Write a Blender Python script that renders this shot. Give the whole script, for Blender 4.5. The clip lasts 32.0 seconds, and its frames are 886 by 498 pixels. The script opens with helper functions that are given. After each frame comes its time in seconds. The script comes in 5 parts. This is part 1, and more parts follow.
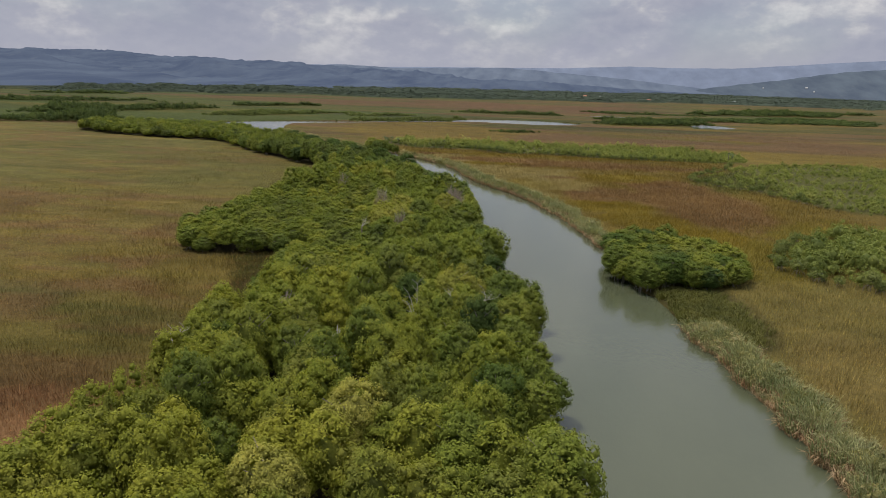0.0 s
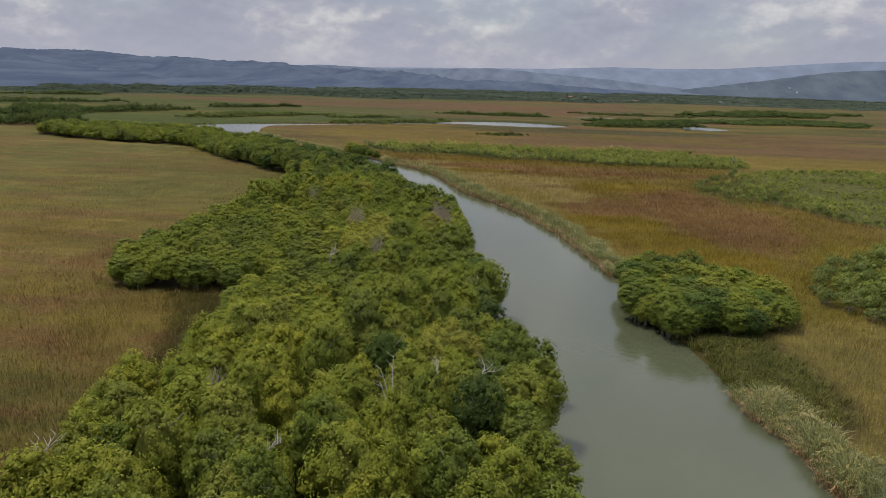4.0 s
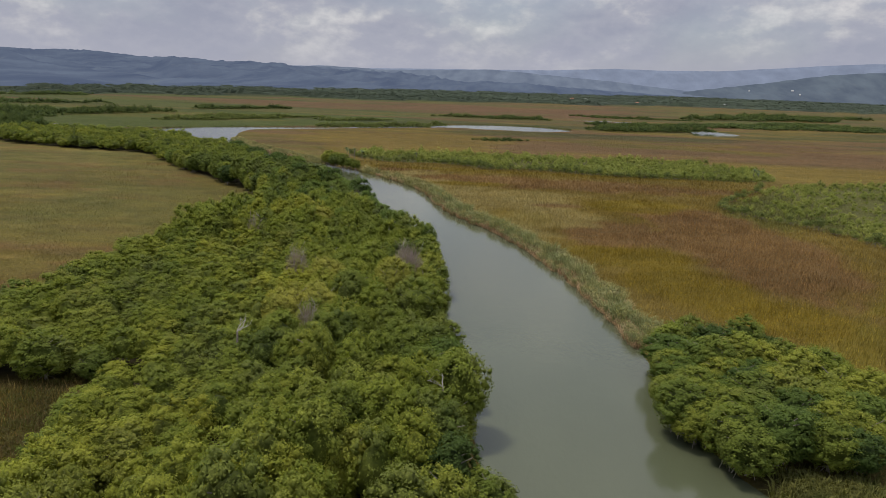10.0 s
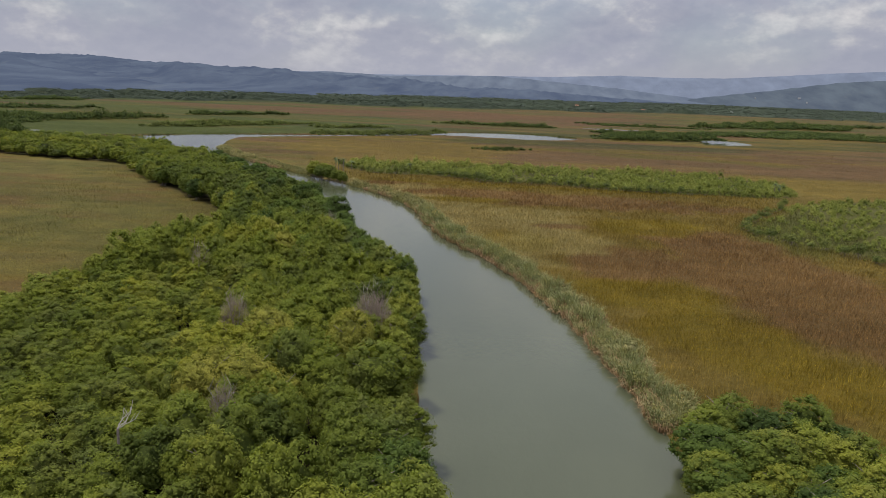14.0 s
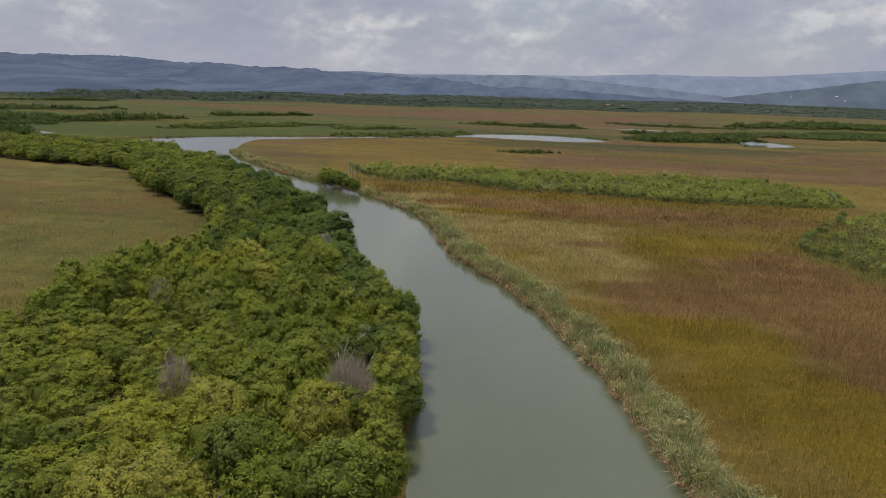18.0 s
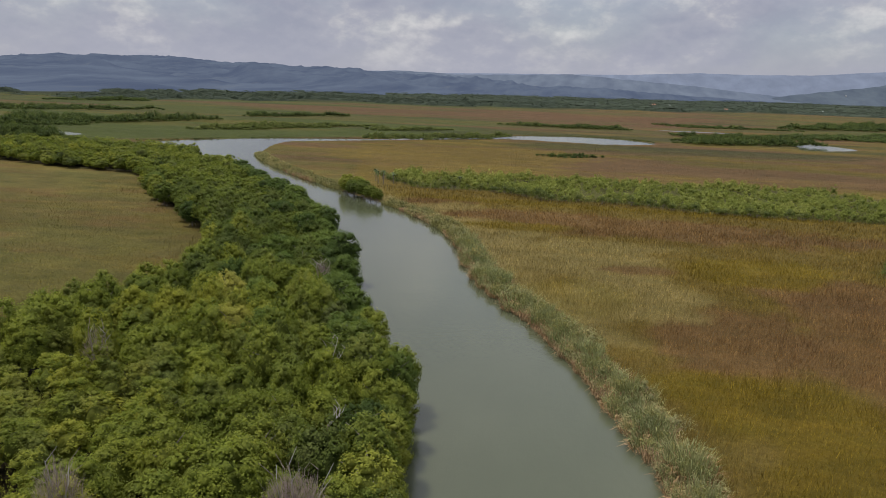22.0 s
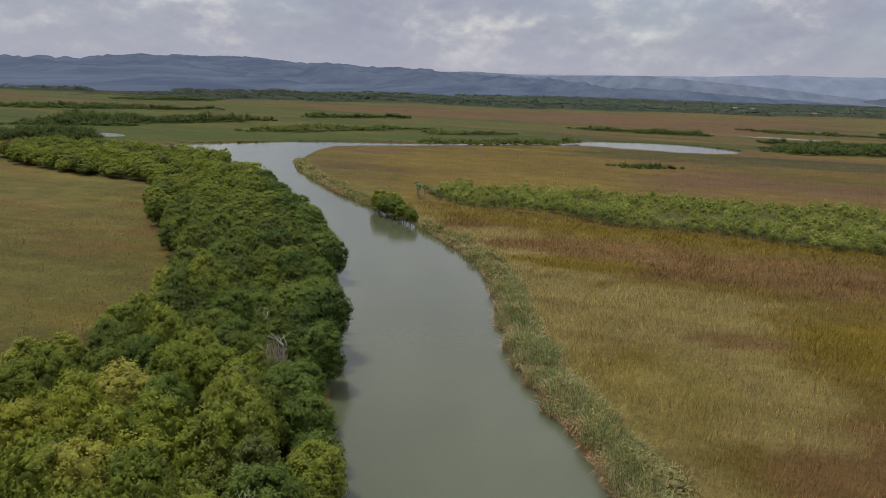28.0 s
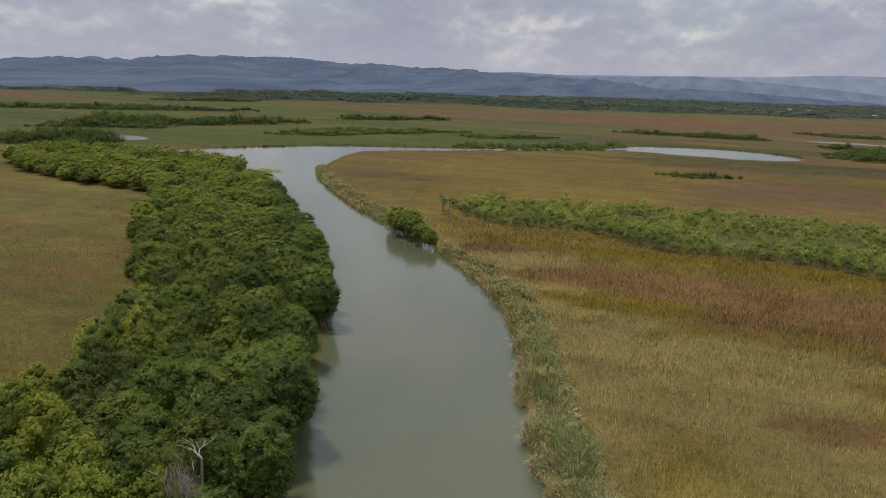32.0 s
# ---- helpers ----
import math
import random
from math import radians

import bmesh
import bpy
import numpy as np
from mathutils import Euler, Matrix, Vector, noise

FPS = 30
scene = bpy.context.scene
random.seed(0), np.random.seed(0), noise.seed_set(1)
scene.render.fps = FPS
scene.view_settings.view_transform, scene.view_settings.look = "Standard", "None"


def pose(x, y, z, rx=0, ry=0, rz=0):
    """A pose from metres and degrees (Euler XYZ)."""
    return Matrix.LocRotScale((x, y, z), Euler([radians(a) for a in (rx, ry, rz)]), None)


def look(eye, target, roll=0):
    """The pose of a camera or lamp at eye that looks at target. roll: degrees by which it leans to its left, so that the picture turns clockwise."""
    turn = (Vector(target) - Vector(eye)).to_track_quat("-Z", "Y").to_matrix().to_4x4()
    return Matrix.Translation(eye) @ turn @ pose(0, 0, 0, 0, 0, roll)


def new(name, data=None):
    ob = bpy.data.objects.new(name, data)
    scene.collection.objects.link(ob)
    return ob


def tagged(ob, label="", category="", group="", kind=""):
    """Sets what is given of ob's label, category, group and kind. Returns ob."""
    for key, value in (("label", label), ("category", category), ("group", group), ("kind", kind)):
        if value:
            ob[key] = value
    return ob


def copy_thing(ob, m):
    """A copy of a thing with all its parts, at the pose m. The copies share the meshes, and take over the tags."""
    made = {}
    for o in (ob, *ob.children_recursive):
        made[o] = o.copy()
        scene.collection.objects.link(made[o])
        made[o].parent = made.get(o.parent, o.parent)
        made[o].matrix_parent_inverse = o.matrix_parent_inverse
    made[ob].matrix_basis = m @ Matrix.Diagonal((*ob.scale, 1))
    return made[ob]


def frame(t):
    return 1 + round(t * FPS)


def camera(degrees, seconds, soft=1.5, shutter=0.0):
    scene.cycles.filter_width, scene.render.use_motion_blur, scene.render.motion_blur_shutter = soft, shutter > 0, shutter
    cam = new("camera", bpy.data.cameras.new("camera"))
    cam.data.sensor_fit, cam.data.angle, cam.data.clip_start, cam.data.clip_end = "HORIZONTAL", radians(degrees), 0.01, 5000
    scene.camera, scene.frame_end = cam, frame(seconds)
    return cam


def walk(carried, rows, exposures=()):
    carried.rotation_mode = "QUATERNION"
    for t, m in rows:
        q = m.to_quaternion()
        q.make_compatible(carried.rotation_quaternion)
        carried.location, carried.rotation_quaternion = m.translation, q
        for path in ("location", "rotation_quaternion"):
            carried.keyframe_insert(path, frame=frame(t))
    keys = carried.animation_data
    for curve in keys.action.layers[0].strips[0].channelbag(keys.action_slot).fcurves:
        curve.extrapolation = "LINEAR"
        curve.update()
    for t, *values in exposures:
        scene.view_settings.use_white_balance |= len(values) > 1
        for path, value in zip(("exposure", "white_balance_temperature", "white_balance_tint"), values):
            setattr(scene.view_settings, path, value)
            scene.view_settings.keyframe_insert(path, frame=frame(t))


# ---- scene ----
cam = camera(61.2, 32.0, soft=0.6)
PATH = [
    (0, (1.513, -4.536, 30.226), (1.285, -2.598, 29.788), 1.9),
    (1, (0.671, 0.688, 30.239), (0.443, 2.626, 29.801), 1.9),
    (2, (-0.019, 5.909, 30.161), (-0.234, 7.849, 29.724), 1.9),
    (3.5, (-0.877, 14.021, 30.225), (-1.067, 15.964, 29.789), 1.9),
    (5.5, (-1.482, 25.212, 30.257), (-1.669, 27.156, 29.823), 1.9),
    (6, (-1.484, 28.07, 30.294), (-1.673, 30.013, 29.859), 1.9),
    (7.5, (-1.053, 36.592, 30.274), (-1.242, 38.536, 29.842), 1.9),
    (9, (-0.484, 44.721, 30.331), (-0.672, 46.664, 29.899), 2.0),
    (12, (0.391, 60.403, 30.371), (0.198, 62.347, 29.939), 2.2),
    (12.5, (0.503, 63.092, 30.359), (0.31, 65.036, 29.93), 2.2),
    (13, (0.618, 65.739, 30.338), (0.424, 67.684, 29.913), 2.2),
    (13.5, (0.783, 68.357, 30.359), (0.586, 70.303, 29.939), 2.3),
    (14, (0.924, 70.904, 30.427), (0.722, 72.849, 30.01), 2.3),
    (16.5, (1.229, 82.56, 30.777), (0.985, 84.5, 30.356), 2.3),
    (17, (1.139, 84.991, 30.852), (0.885, 86.93, 30.431), 2.2),
    (19, (1.382, 95.324, 30.828), (1.078, 97.255, 30.405), 2.1),
    (21, (1.611, 105.077, 31.053), (1.252, 106.998, 30.627), 2.1),
    (23, (1.105, 115.074, 31.481), (0.692, 116.984, 31.053), 2.0),
    (25, (0.601, 126.437, 31.526), (0.131, 128.333, 31.097), 2.0),
    (28, (-0.432, 143.988, 31.433), (-0.995, 145.858, 31.002), 2.3),
    (30, (-1.903, 155.518, 31.545), (-2.516, 157.372, 31.113), 2.1),
    (32, (-3.652, 167.01, 31.84), (-4.323, 168.844, 31.406), 2.3),
]
walk(cam, [(t, look(eye, target, roll)) for t, eye, target, roll in PATH])

# ---------------------------------------------------------------- light
SUN_EL, SUN_AZ = radians(69), radians(85)          # azimuth counted to the left from +y
world = bpy.data.worlds.new("sky")
scene.world = world
world.use_nodes = True
wn, wl = world.node_tree.nodes, world.node_tree.links
wn.clear()


def wnode(kind, **values):
    n = wn.new(kind)
    for k, v in values.items():
        n.inputs[k].default_value = v
    return n


w_out = wn.new("ShaderNodeOutputWorld")
w_bg = wnode("ShaderNodeBackground", Strength=0.1)
w_sky = wn.new("ShaderNodeTexSky")
w_sky.sky_type, w_sky.sun_disc = "NISHITA", False
w_sky.sun_elevation, w_sky.sun_rotation = SUN_EL, -SUN_AZ
w_co = wn.new("ShaderNodeTexCoord")
w_map = wn.new("ShaderNodeMapping")
w_map.inputs["Scale"].default_value = (1.0, 1.0, 1.8)
w_map.inputs["Rotation"].default_value = (0.0, 0.0, 0.45)
wl.new(w_co.outputs["Generated"], w_map.inputs["Vector"])
# broad cloud masses, and puffs that are lit from above
w_big = wnode("ShaderNodeTexNoise", Scale=5.0, Detail=6.0, Roughness=0.55, Distortion=0.0)
w_puff = wnode("ShaderNodeTexNoise", Scale=9.0, Detail=8.0, Roughness=0.55, Distortion=0.0)
w_above = wnode("ShaderNodeTexNoise", Scale=9.0, Detail=8.0, Roughness=0.55, Distortion=0.0)
w_shift = wn.new("ShaderNodeVectorMath")
w_shift.operation = "ADD"
w_shift.inputs[1].default_value = (-0.004, 0.0, 0.014)
wl.new(w_map.outputs["Vector"], w_shift.inputs[0])
for n, source in ((w_big, w_map), (w_puff, w_map), (w_above, w_shift)):
    wl.new(source.outputs["Vector"], n.inputs["Vector"])
w_top = wn.new("ShaderNodeMath")                    # positive where there is less cloud above than here
w_top.operation = "SUBTRACT"
wl.new(w_puff.outputs["Fac"], w_top.inputs[0])
wl.new(w_above.outputs["Fac"], w_top.inputs[1])
w_sum = wn.new("ShaderNodeMath")
w_sum.operation = "MULTIPLY_ADD"
w_sum.inputs[1].default_value = 0.6
wl.new(w_top.outputs["Value"], w_sum.inputs[0])
wl.new(w_puff.outputs["Fac"], w_sum.inputs[2])
w_r1 = wn.new("ShaderNodeValToRGB")                 # gray cloud bellies to white tops
for p in (0.5, 0.6):
    w_r1.color_ramp.elements.new(p)
for e, (p, col) in zip(w_r1.color_ramp.elements, ((0.36, (3.3, 3.48, 4.32)), (0.52, (3.9, 4.02, 4.74)), (0.59, (4.7, 4.74, 5.2)), (0.72, (6.6, 6.5, 6.6)))):
    e.position, e.color = p, (*col, 1)
wl.new(w_sum.outputs["Value"], w_r1.inputs["Fac"])
w_r2 = wn.new("ShaderNodeValToRGB")                 # thin gaps of hazy blue
w_r2.color_ramp.elements[0].position, w_r2.color_ramp.elements[0].color = 0.36, (0.72, 0.72, 0.72, 1)
w_r2.color_ramp.elements[1].position, w_r2.color_ramp.elements[1].color = 0.56, (1, 1, 1, 1)
wl.new(w_big.outputs["Fac"], w_r2.inputs["Fac"])
w_mix = wn.new("ShaderNodeMixRGB")
wl.new(w_r2.outputs["Color"], w_mix.inputs["Fac"])
wl.new(w_sky.outputs["Color"], w_mix.inputs["Color1"])
wl.new(w_r1.outputs["Color"], w_mix.inputs["Color2"])
w_sep = wn.new("ShaderNodeSeparateXYZ")                # an overcast sky is brighter overhead than low down
wl.new(w_co.outputs["Generated"], w_sep.inputs["Vector"])
w_up = wn.new("ShaderNodeMapRange")
w_up.inputs["From Min"].default_value, w_up.inputs["From Max"].default_value = 0.1, 0.9
w_up.inputs["To Min"].default_value, w_up.inputs["To Max"].default_value = 1.0, 3.0
wl.new(w_sep.outputs["Z"], w_up.inputs["Value"])
w_lit = wn.new("ShaderNodeVectorMath")
w_lit.operation = "SCALE"
w_low = wn.new("ShaderNodeMapRange")                    # pale haze low over the horizon
w_low.inputs["From Min"].default_value, w_low.inputs["From Max"].default_value = 0.0, 0.075
w_low.inputs["To Min"].default_value, w_low.inputs["To Max"].default_value = 0.85, 0.0
wl.new(w_sep.outputs["Z"], w_low.inputs["Value"])
w_haze = wn.new("ShaderNodeMixRGB")
w_haze.inputs["Color2"].default_value = (4.02, 4.1, 4.9, 1)
wl.new(w_low.outputs["Result"], w_haze.inputs["Fac"])
wl.new(w_mix.outputs["Color"], w_haze.inputs["Color1"])
wl.new(w_haze.outputs["Color"], w_lit.inputs[0])
wl.new(w_up.outputs["Result"], w_lit.inputs["Scale"])
wl.new(w_lit.outputs["Vector"], w_bg.inputs["Color"])
wl.new(w_bg.outputs["Background"], w_out.inputs["Surface"])

sun = new("sun", bpy.data.lights.new("sun", "SUN"))
sun.data.energy, sun.data.angle, sun.data.color = 3.3, radians(9), (1.0, 0.94, 0.82)
sun.matrix_world = look((-math.sin(SUN_AZ) * math.cos(SUN_EL) * 300, math.cos(SUN_AZ) * math.cos(SUN_EL) * 300, math.sin(SUN_EL) * 300), (0, 0, 0))
scene.view_settings.exposure = 0.0


# ---------------------------------------------------------------- materials
def material(name, rough=0.7, spec=0.3):
    m = bpy.data.materials.new(name)
    m.use_nodes = True
    b = m.node_tree.nodes["Principled BSDF"]
    b.inputs["Roughness"].default_value = rough
    b.inputs["Specular IOR Level"].default_value = spec
    return m, m.node_tree.nodes, m.node_tree.links, b


def ramp_node(nodes, stops):
    r = nodes.new("ShaderNodeValToRGB")
    el = r.color_ramp.elements
    while len(el) < len(stops):
        el.new(0.5)
    for e, (p, c) in zip(el, stops):
        e.position, e.color = p, (*c, 1)
    return r


def noise_node(nodes, links, scale, detail=4.0, rough=0.55, coord=None, stretch=None):
    n = nodes.new("ShaderNodeTexNoise")
    n.inputs["Scale"].default_value, n.inputs["Detail"].default_value, n.inputs["Roughness"].default_value = scale, detail, rough
    if coord is None:
        coord = nodes.new("ShaderNodeNewGeometry").outputs["Position"]
    if stretch:
        mp = nodes.new("ShaderNodeMapping")
        mp.inputs["Scale"].default_value = stretch
        links.new(coord, mp.inputs["Vector"])
        coord = mp.outputs["Vector"]
    links.new(coord, n.inputs["Vector"])
    return n


def mixed(nodes, links, kind, fac, a, b):
    n = nodes.new("ShaderNodeMixRGB")
    n.blend_type = kind
    for key, v in (("Fac", fac), ("Color1", a), ("Color2", b)):
        if isinstance(v, (int, float)):
            n.inputs[key].default_value = v
        elif isinstance(v, tuple):
            n.inputs[key].default_value = (*v, 1)
        else:
            links.new(v, n.inputs[key])
    return n.outputs["Color"]


def bumped(nodes, links, b, height, strength, distance):
    n = nodes.new("ShaderNodeBump")
    n.inputs["Strength"].default_value, n.inputs["Distance"].default_value = strength, distance
    links.new(height, n.inputs["Height"])
    links.new(n.outputs["Normal"], b.inputs["Normal"])


def leaf_material(name, dark, mid, light, source, translucent=0.36, gray=0.0, spec=0.10, mottle=1.0):
    """Foliage. source 'object': each plant has its own tone; 'tone': the tone is stored per plant in the mesh."""
    m, n, l, b = material(name, 0.62, spec)
    if source == "object":
        tone = n.new("ShaderNodeObjectInfo").outputs["Random"]
    else:
        tone = n.new("ShaderNodeAttribute")
        tone.attribute_name = "tone"
        tone = tone.outputs["Fac"]
    base = ramp_node(n, [(0.0, dark), (0.5, mid), (1.0, light)])
    l.new(tone, base.inputs["Fac"])
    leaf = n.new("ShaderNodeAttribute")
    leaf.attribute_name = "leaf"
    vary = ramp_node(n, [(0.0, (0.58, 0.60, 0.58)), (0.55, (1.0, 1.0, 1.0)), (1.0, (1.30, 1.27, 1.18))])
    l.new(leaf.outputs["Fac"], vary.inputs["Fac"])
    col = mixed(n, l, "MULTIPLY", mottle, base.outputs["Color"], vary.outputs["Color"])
    patch = noise_node(n, l, 0.35, 3.0)
    pr = ramp_node(n, [(0.3, (0.8, 0.84, 0.8)), (0.7, (1.2, 1.14, 1.05))])
    l.new(patch.outputs["Fac"], pr.inputs["Fac"])
    col = mixed(n, l, "MULTIPLY", 1.0, col, pr.outputs["Color"])
    grain = noise_node(n, l, 5.0, 5.0, 0.7)
    gr = ramp_node(n, [(0.30, (0.72, 0.74, 0.7)), (0.5, (1.0, 1.0, 1.0)), (0.70, (1.28, 1.24, 1.15))])
    l.new(grain.outputs["Fac"], gr.inputs["Fac"])
    col = mixed(n, l, "MULTIPLY", 0.85 * mottle, col, gr.outputs["Color"])
    if gray:
        stand = noise_node(n, l, 0.17, 2.0)
        sr = ramp_node(n, [(0.52, (0, 0, 0)), (0.66, (gray, gray, gray))])
        l.new(stand.outputs["Fac"], sr.inputs["Fac"])
        col = mixed(n, l, "MIX", sr.outputs["Color"], col, mixed(n, l, "MULTIPLY", 1.0, vary.outputs["Color"], (0.118, 0.122, 0.050)))
    l.new(col, b.inputs["Base Color"])
    bumped(n, l, b, grain.outputs["Fac"], 0.5, 0.15)
    tr = n.new("ShaderNodeBsdfTranslucent")
    l.new(mixed(n, l, "MULTIPLY", 1.0, col, (1.1, 1.17, 0.75)), tr.inputs["Color"])
    mx = n.new("ShaderNodeMixShader")
    mx.inputs["Fac"].default_value = translucent
    l.new(b.outputs["BSDF"], mx.inputs[1])
    l.new(tr.outputs["BSDF"], mx.inputs[2])
    l.new(mx.outputs["Shader"], n["Material Output"].inputs["Surface"])
    return m


GREEN = ((0.081, 0.109, 0.025), (0.171, 0.202, 0.030), (0.276, 0.276, 0.038))
M_LEAF = leaf_material("mangrove leaves", (0.107, 0.142, 0.027), (0.165, 0.196, 0.032), (0.223, 0.242, 0.040), "object", gray=0.3)
M_FOREST = leaf_material("mangrove canopy leaves", *GREEN, "tone", gray=0.35)
M_DEEP = leaf_material("dark mangrove leaves", (0.057, 0.088, 0.022), (0.084, 0.125, 0.027), (0.123, 0.166, 0.034), "object")
M_YELLOW = leaf_material("yellowing leaves", (0.237, 0.239, 0.045), (0.282, 0.275, 0.055), (0.324, 0.307, 0.070), "object")
M_SHRUB = leaf_material("shrub leaves", (0.125, 0.157, 0.045), (0.191, 0.223, 0.058), (0.263, 0.283, 0.078), "tone", 0.35, mottle=0.8)
M_SHRUB_LIGHT = leaf_material("light shrub leaves", (0.150, 0.173, 0.060), (0.241, 0.271, 0.072), (0.344, 0.348, 0.116), "tone", 0.38, spec=0.03, mottle=0.7)
M_BUSH = leaf_material("bush leaves", (0.099, 0.121, 0.039), (0.133, 0.156, 0.049), (0.179, 0.195, 0.069), "tone", spec=0.05)
M_SHRUB_ONE = leaf_material("shrub foliage", (0.118, 0.146, 0.048), (0.156, 0.182, 0.058), (0.198, 0.216, 0.074), "object")
M_DARKTREE = leaf_material("far tree leaves", (0.062, 0.088, 0.033), (0.091, 0.120, 0.040), (0.132, 0.160, 0.051), "tone", spec=0.05)
# distant haze is mixed into these gray-blue leaf colours
M_WOODS = leaf_material("distant foliage", (0.027, 0.035, 0.028), (0.036, 0.047, 0.034), (0.053, 0.066, 0.042), "tone", 0.06, spec=0.02, mottle=0.25)
M_FERN = leaf_material("fern fronds", (0.092, 0.096, 0.030), (0.124, 0.124, 0.036), (0.165, 0.150, 0.050), "tone")
M_FERN_DRY = leaf_material("withered fern fronds", (0.084, 0.062, 0.026), (0.095, 0.086, 0.026), (0.113, 0.119, 0.031), "tone")
M_BANK = leaf_material("bank bush leaves", (0.193, 0.190, 0.074), (0.261, 0.246, 0.097), (0.344, 0.304, 0.134), "object", 0.3)
M_REED = leaf_material("reed blades", (0.176, 0.197, 0.090), (0.230, 0.244, 0.114), (0.297, 0.293, 0.154), "object", 0.25)
M_REED_FAR = leaf_material("far reed blades", (0.192, 0.189, 0.081), (0.253, 0.237, 0.108), (0.342, 0.292, 0.145), "tone", 0.25)
M_REED_DRY = leaf_material("dry reed stalks", (0.236, 0.144, 0.077), (0.307, 0.196, 0.110), (0.389, 0.265, 0.154), "object", 0.1)


def coloured_material(name, rough):
    m, n, l, b = material(name, rough, 0.07)
    a = n.new("ShaderNodeAttribute")
    a.attribute_name = "soil"
    return m, n, l, b, a.outputs["Color"]


# marsh ground: sedge colours with clumps, litter and relief
M_GROUND, n, l, b, col = coloured_material("marsh ground", 0.9)
fine = noise_node(n, l, 1.6, 6.0, 0.7)
fr = ramp_node(n, [(0.28, (0.62, 0.6, 0.58)), (0.72, (1.3, 1.28, 1.2))])
l.new(fine.outputs["Fac"], fr.inputs["Fac"])
col = mixed(n, l, "MULTIPLY", 0.9, col, fr.outputs["Color"])
broad = noise_node(n, l, 0.11, 6.0, 0.62, None, (1.0, 2.2, 1.0))
br = ramp_node(n, [(0.3, (0.72, 0.78, 0.72)), (0.55, (1.0, 1.0, 1.0)), (0.75, (1.25, 1.16, 1.05))])
l.new(broad.outputs["Fac"], br.inputs["Fac"])
col = mixed(n, l, "MULTIPLY", 0.9, col, br.outputs["Color"])
l.new(col, b.inputs["Base Color"])
bumped(n, l, b, fine.outputs["Fac"], 1.0, 0.7)

M_GRASS, n, l, b, col = coloured_material("sedge blades", 0.8)
leaf = n.new("ShaderNodeAttribute")
leaf.attribute_name = "leaf"
vr = ramp_node(n, [(0.0, (0.72, 0.72, 0.70)), (0.5, (0.98, 0.98, 0.98)), (1.0, (2.5, 2.4, 2.2))])
l.new(leaf.outputs["Fac"], vr.inputs["Fac"])
l.new(mixed(n, l, "MULTIPLY", 1.0, col, vr.outputs["Color"]), b.inputs["Base Color"])

# silty green river
M_WATER, n, l, b = material("silty water", 0.09, 0.5)
silt = noise_node(n, l, 0.035, 5.0, 0.6, None, (1.0, 0.5, 1.0))
sr = ramp_node(n, [(0.3, (0.053, 0.060, 0.034)), (0.7, (0.069, 0.076, 0.044))])
l.new(silt.outputs["Fac"], sr.inputs["Fac"])
l.new(sr.outputs["Color"], b.inputs["Base Color"])
b.inputs["IOR"].default_value = 1.33
ripple = noise_node(n, l, 1.4, 5.0, 0.6, None, (1.0, 0.6, 1.0))
swell = noise_node(n, l, 0.12, 2.0)
bumped(n, l, b, mixed(n, l, "ADD", 0.6, ripple.outputs["Fac"], swell.outputs["Fac"]), 0.10, 0.25)

M_BARK, n, l, b = material("gray bark", 0.85, 0.2)
g = noise_node(n, l, 5.0, 5.0, 0.65, None, (1.0, 1.0, 0.25))
gr = ramp_node(n, [(0.3, (0.13, 0.11, 0.09)), (0.7, (0.27, 0.24, 0.20))])
l.new(g.outputs["Fac"], gr.inputs["Fac"])
l.new(gr.outputs["Color"], b.inputs["Base Color"])
bumped(n, l, b, g.outputs["Fac"], 0.5, 0.05)

M_DEAD, n, l, b = material("bleached dead wood", 0.85, 0.2)
g = noise_node(n, l, 6.0, 4.0)
gr = ramp_node(n, [(0.3, (0.16, 0.127, 0.106)), (0.7, (0.27, 0.222, 0.188))])
l.new(g.outputs["Fac"], gr.inputs["Fac"])
l.new(gr.outputs["Color"], b.inputs["Base Color"])


def plain_material(name, a, c, rough=0.8, scale=2.0):
    m, n, l, b = material(name, rough, 0.25)
    g = noise_node(n, l, scale, 5.0)
    r = ramp_node(n, [(0.3, a), (0.7, c)])
    l.new(g.outputs["Fac"], r.inputs["Fac"])
    l.new(r.outputs["Color"], b.inputs["Base Color"])
    return m


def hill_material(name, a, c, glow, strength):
    """Far wooded slopes; kilometres of haze are put into bluish colours and emission."""
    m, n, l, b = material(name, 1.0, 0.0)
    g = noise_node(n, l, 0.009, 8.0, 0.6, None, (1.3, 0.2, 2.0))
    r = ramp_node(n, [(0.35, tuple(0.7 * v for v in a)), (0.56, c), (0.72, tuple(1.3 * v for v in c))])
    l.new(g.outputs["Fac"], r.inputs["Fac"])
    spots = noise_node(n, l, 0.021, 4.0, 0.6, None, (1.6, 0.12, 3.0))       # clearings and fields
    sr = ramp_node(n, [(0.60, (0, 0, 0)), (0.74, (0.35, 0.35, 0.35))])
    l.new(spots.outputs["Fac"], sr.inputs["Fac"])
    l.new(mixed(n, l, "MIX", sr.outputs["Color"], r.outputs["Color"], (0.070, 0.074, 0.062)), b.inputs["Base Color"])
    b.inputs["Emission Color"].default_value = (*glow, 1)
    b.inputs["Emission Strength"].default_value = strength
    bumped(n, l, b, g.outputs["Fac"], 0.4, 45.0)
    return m


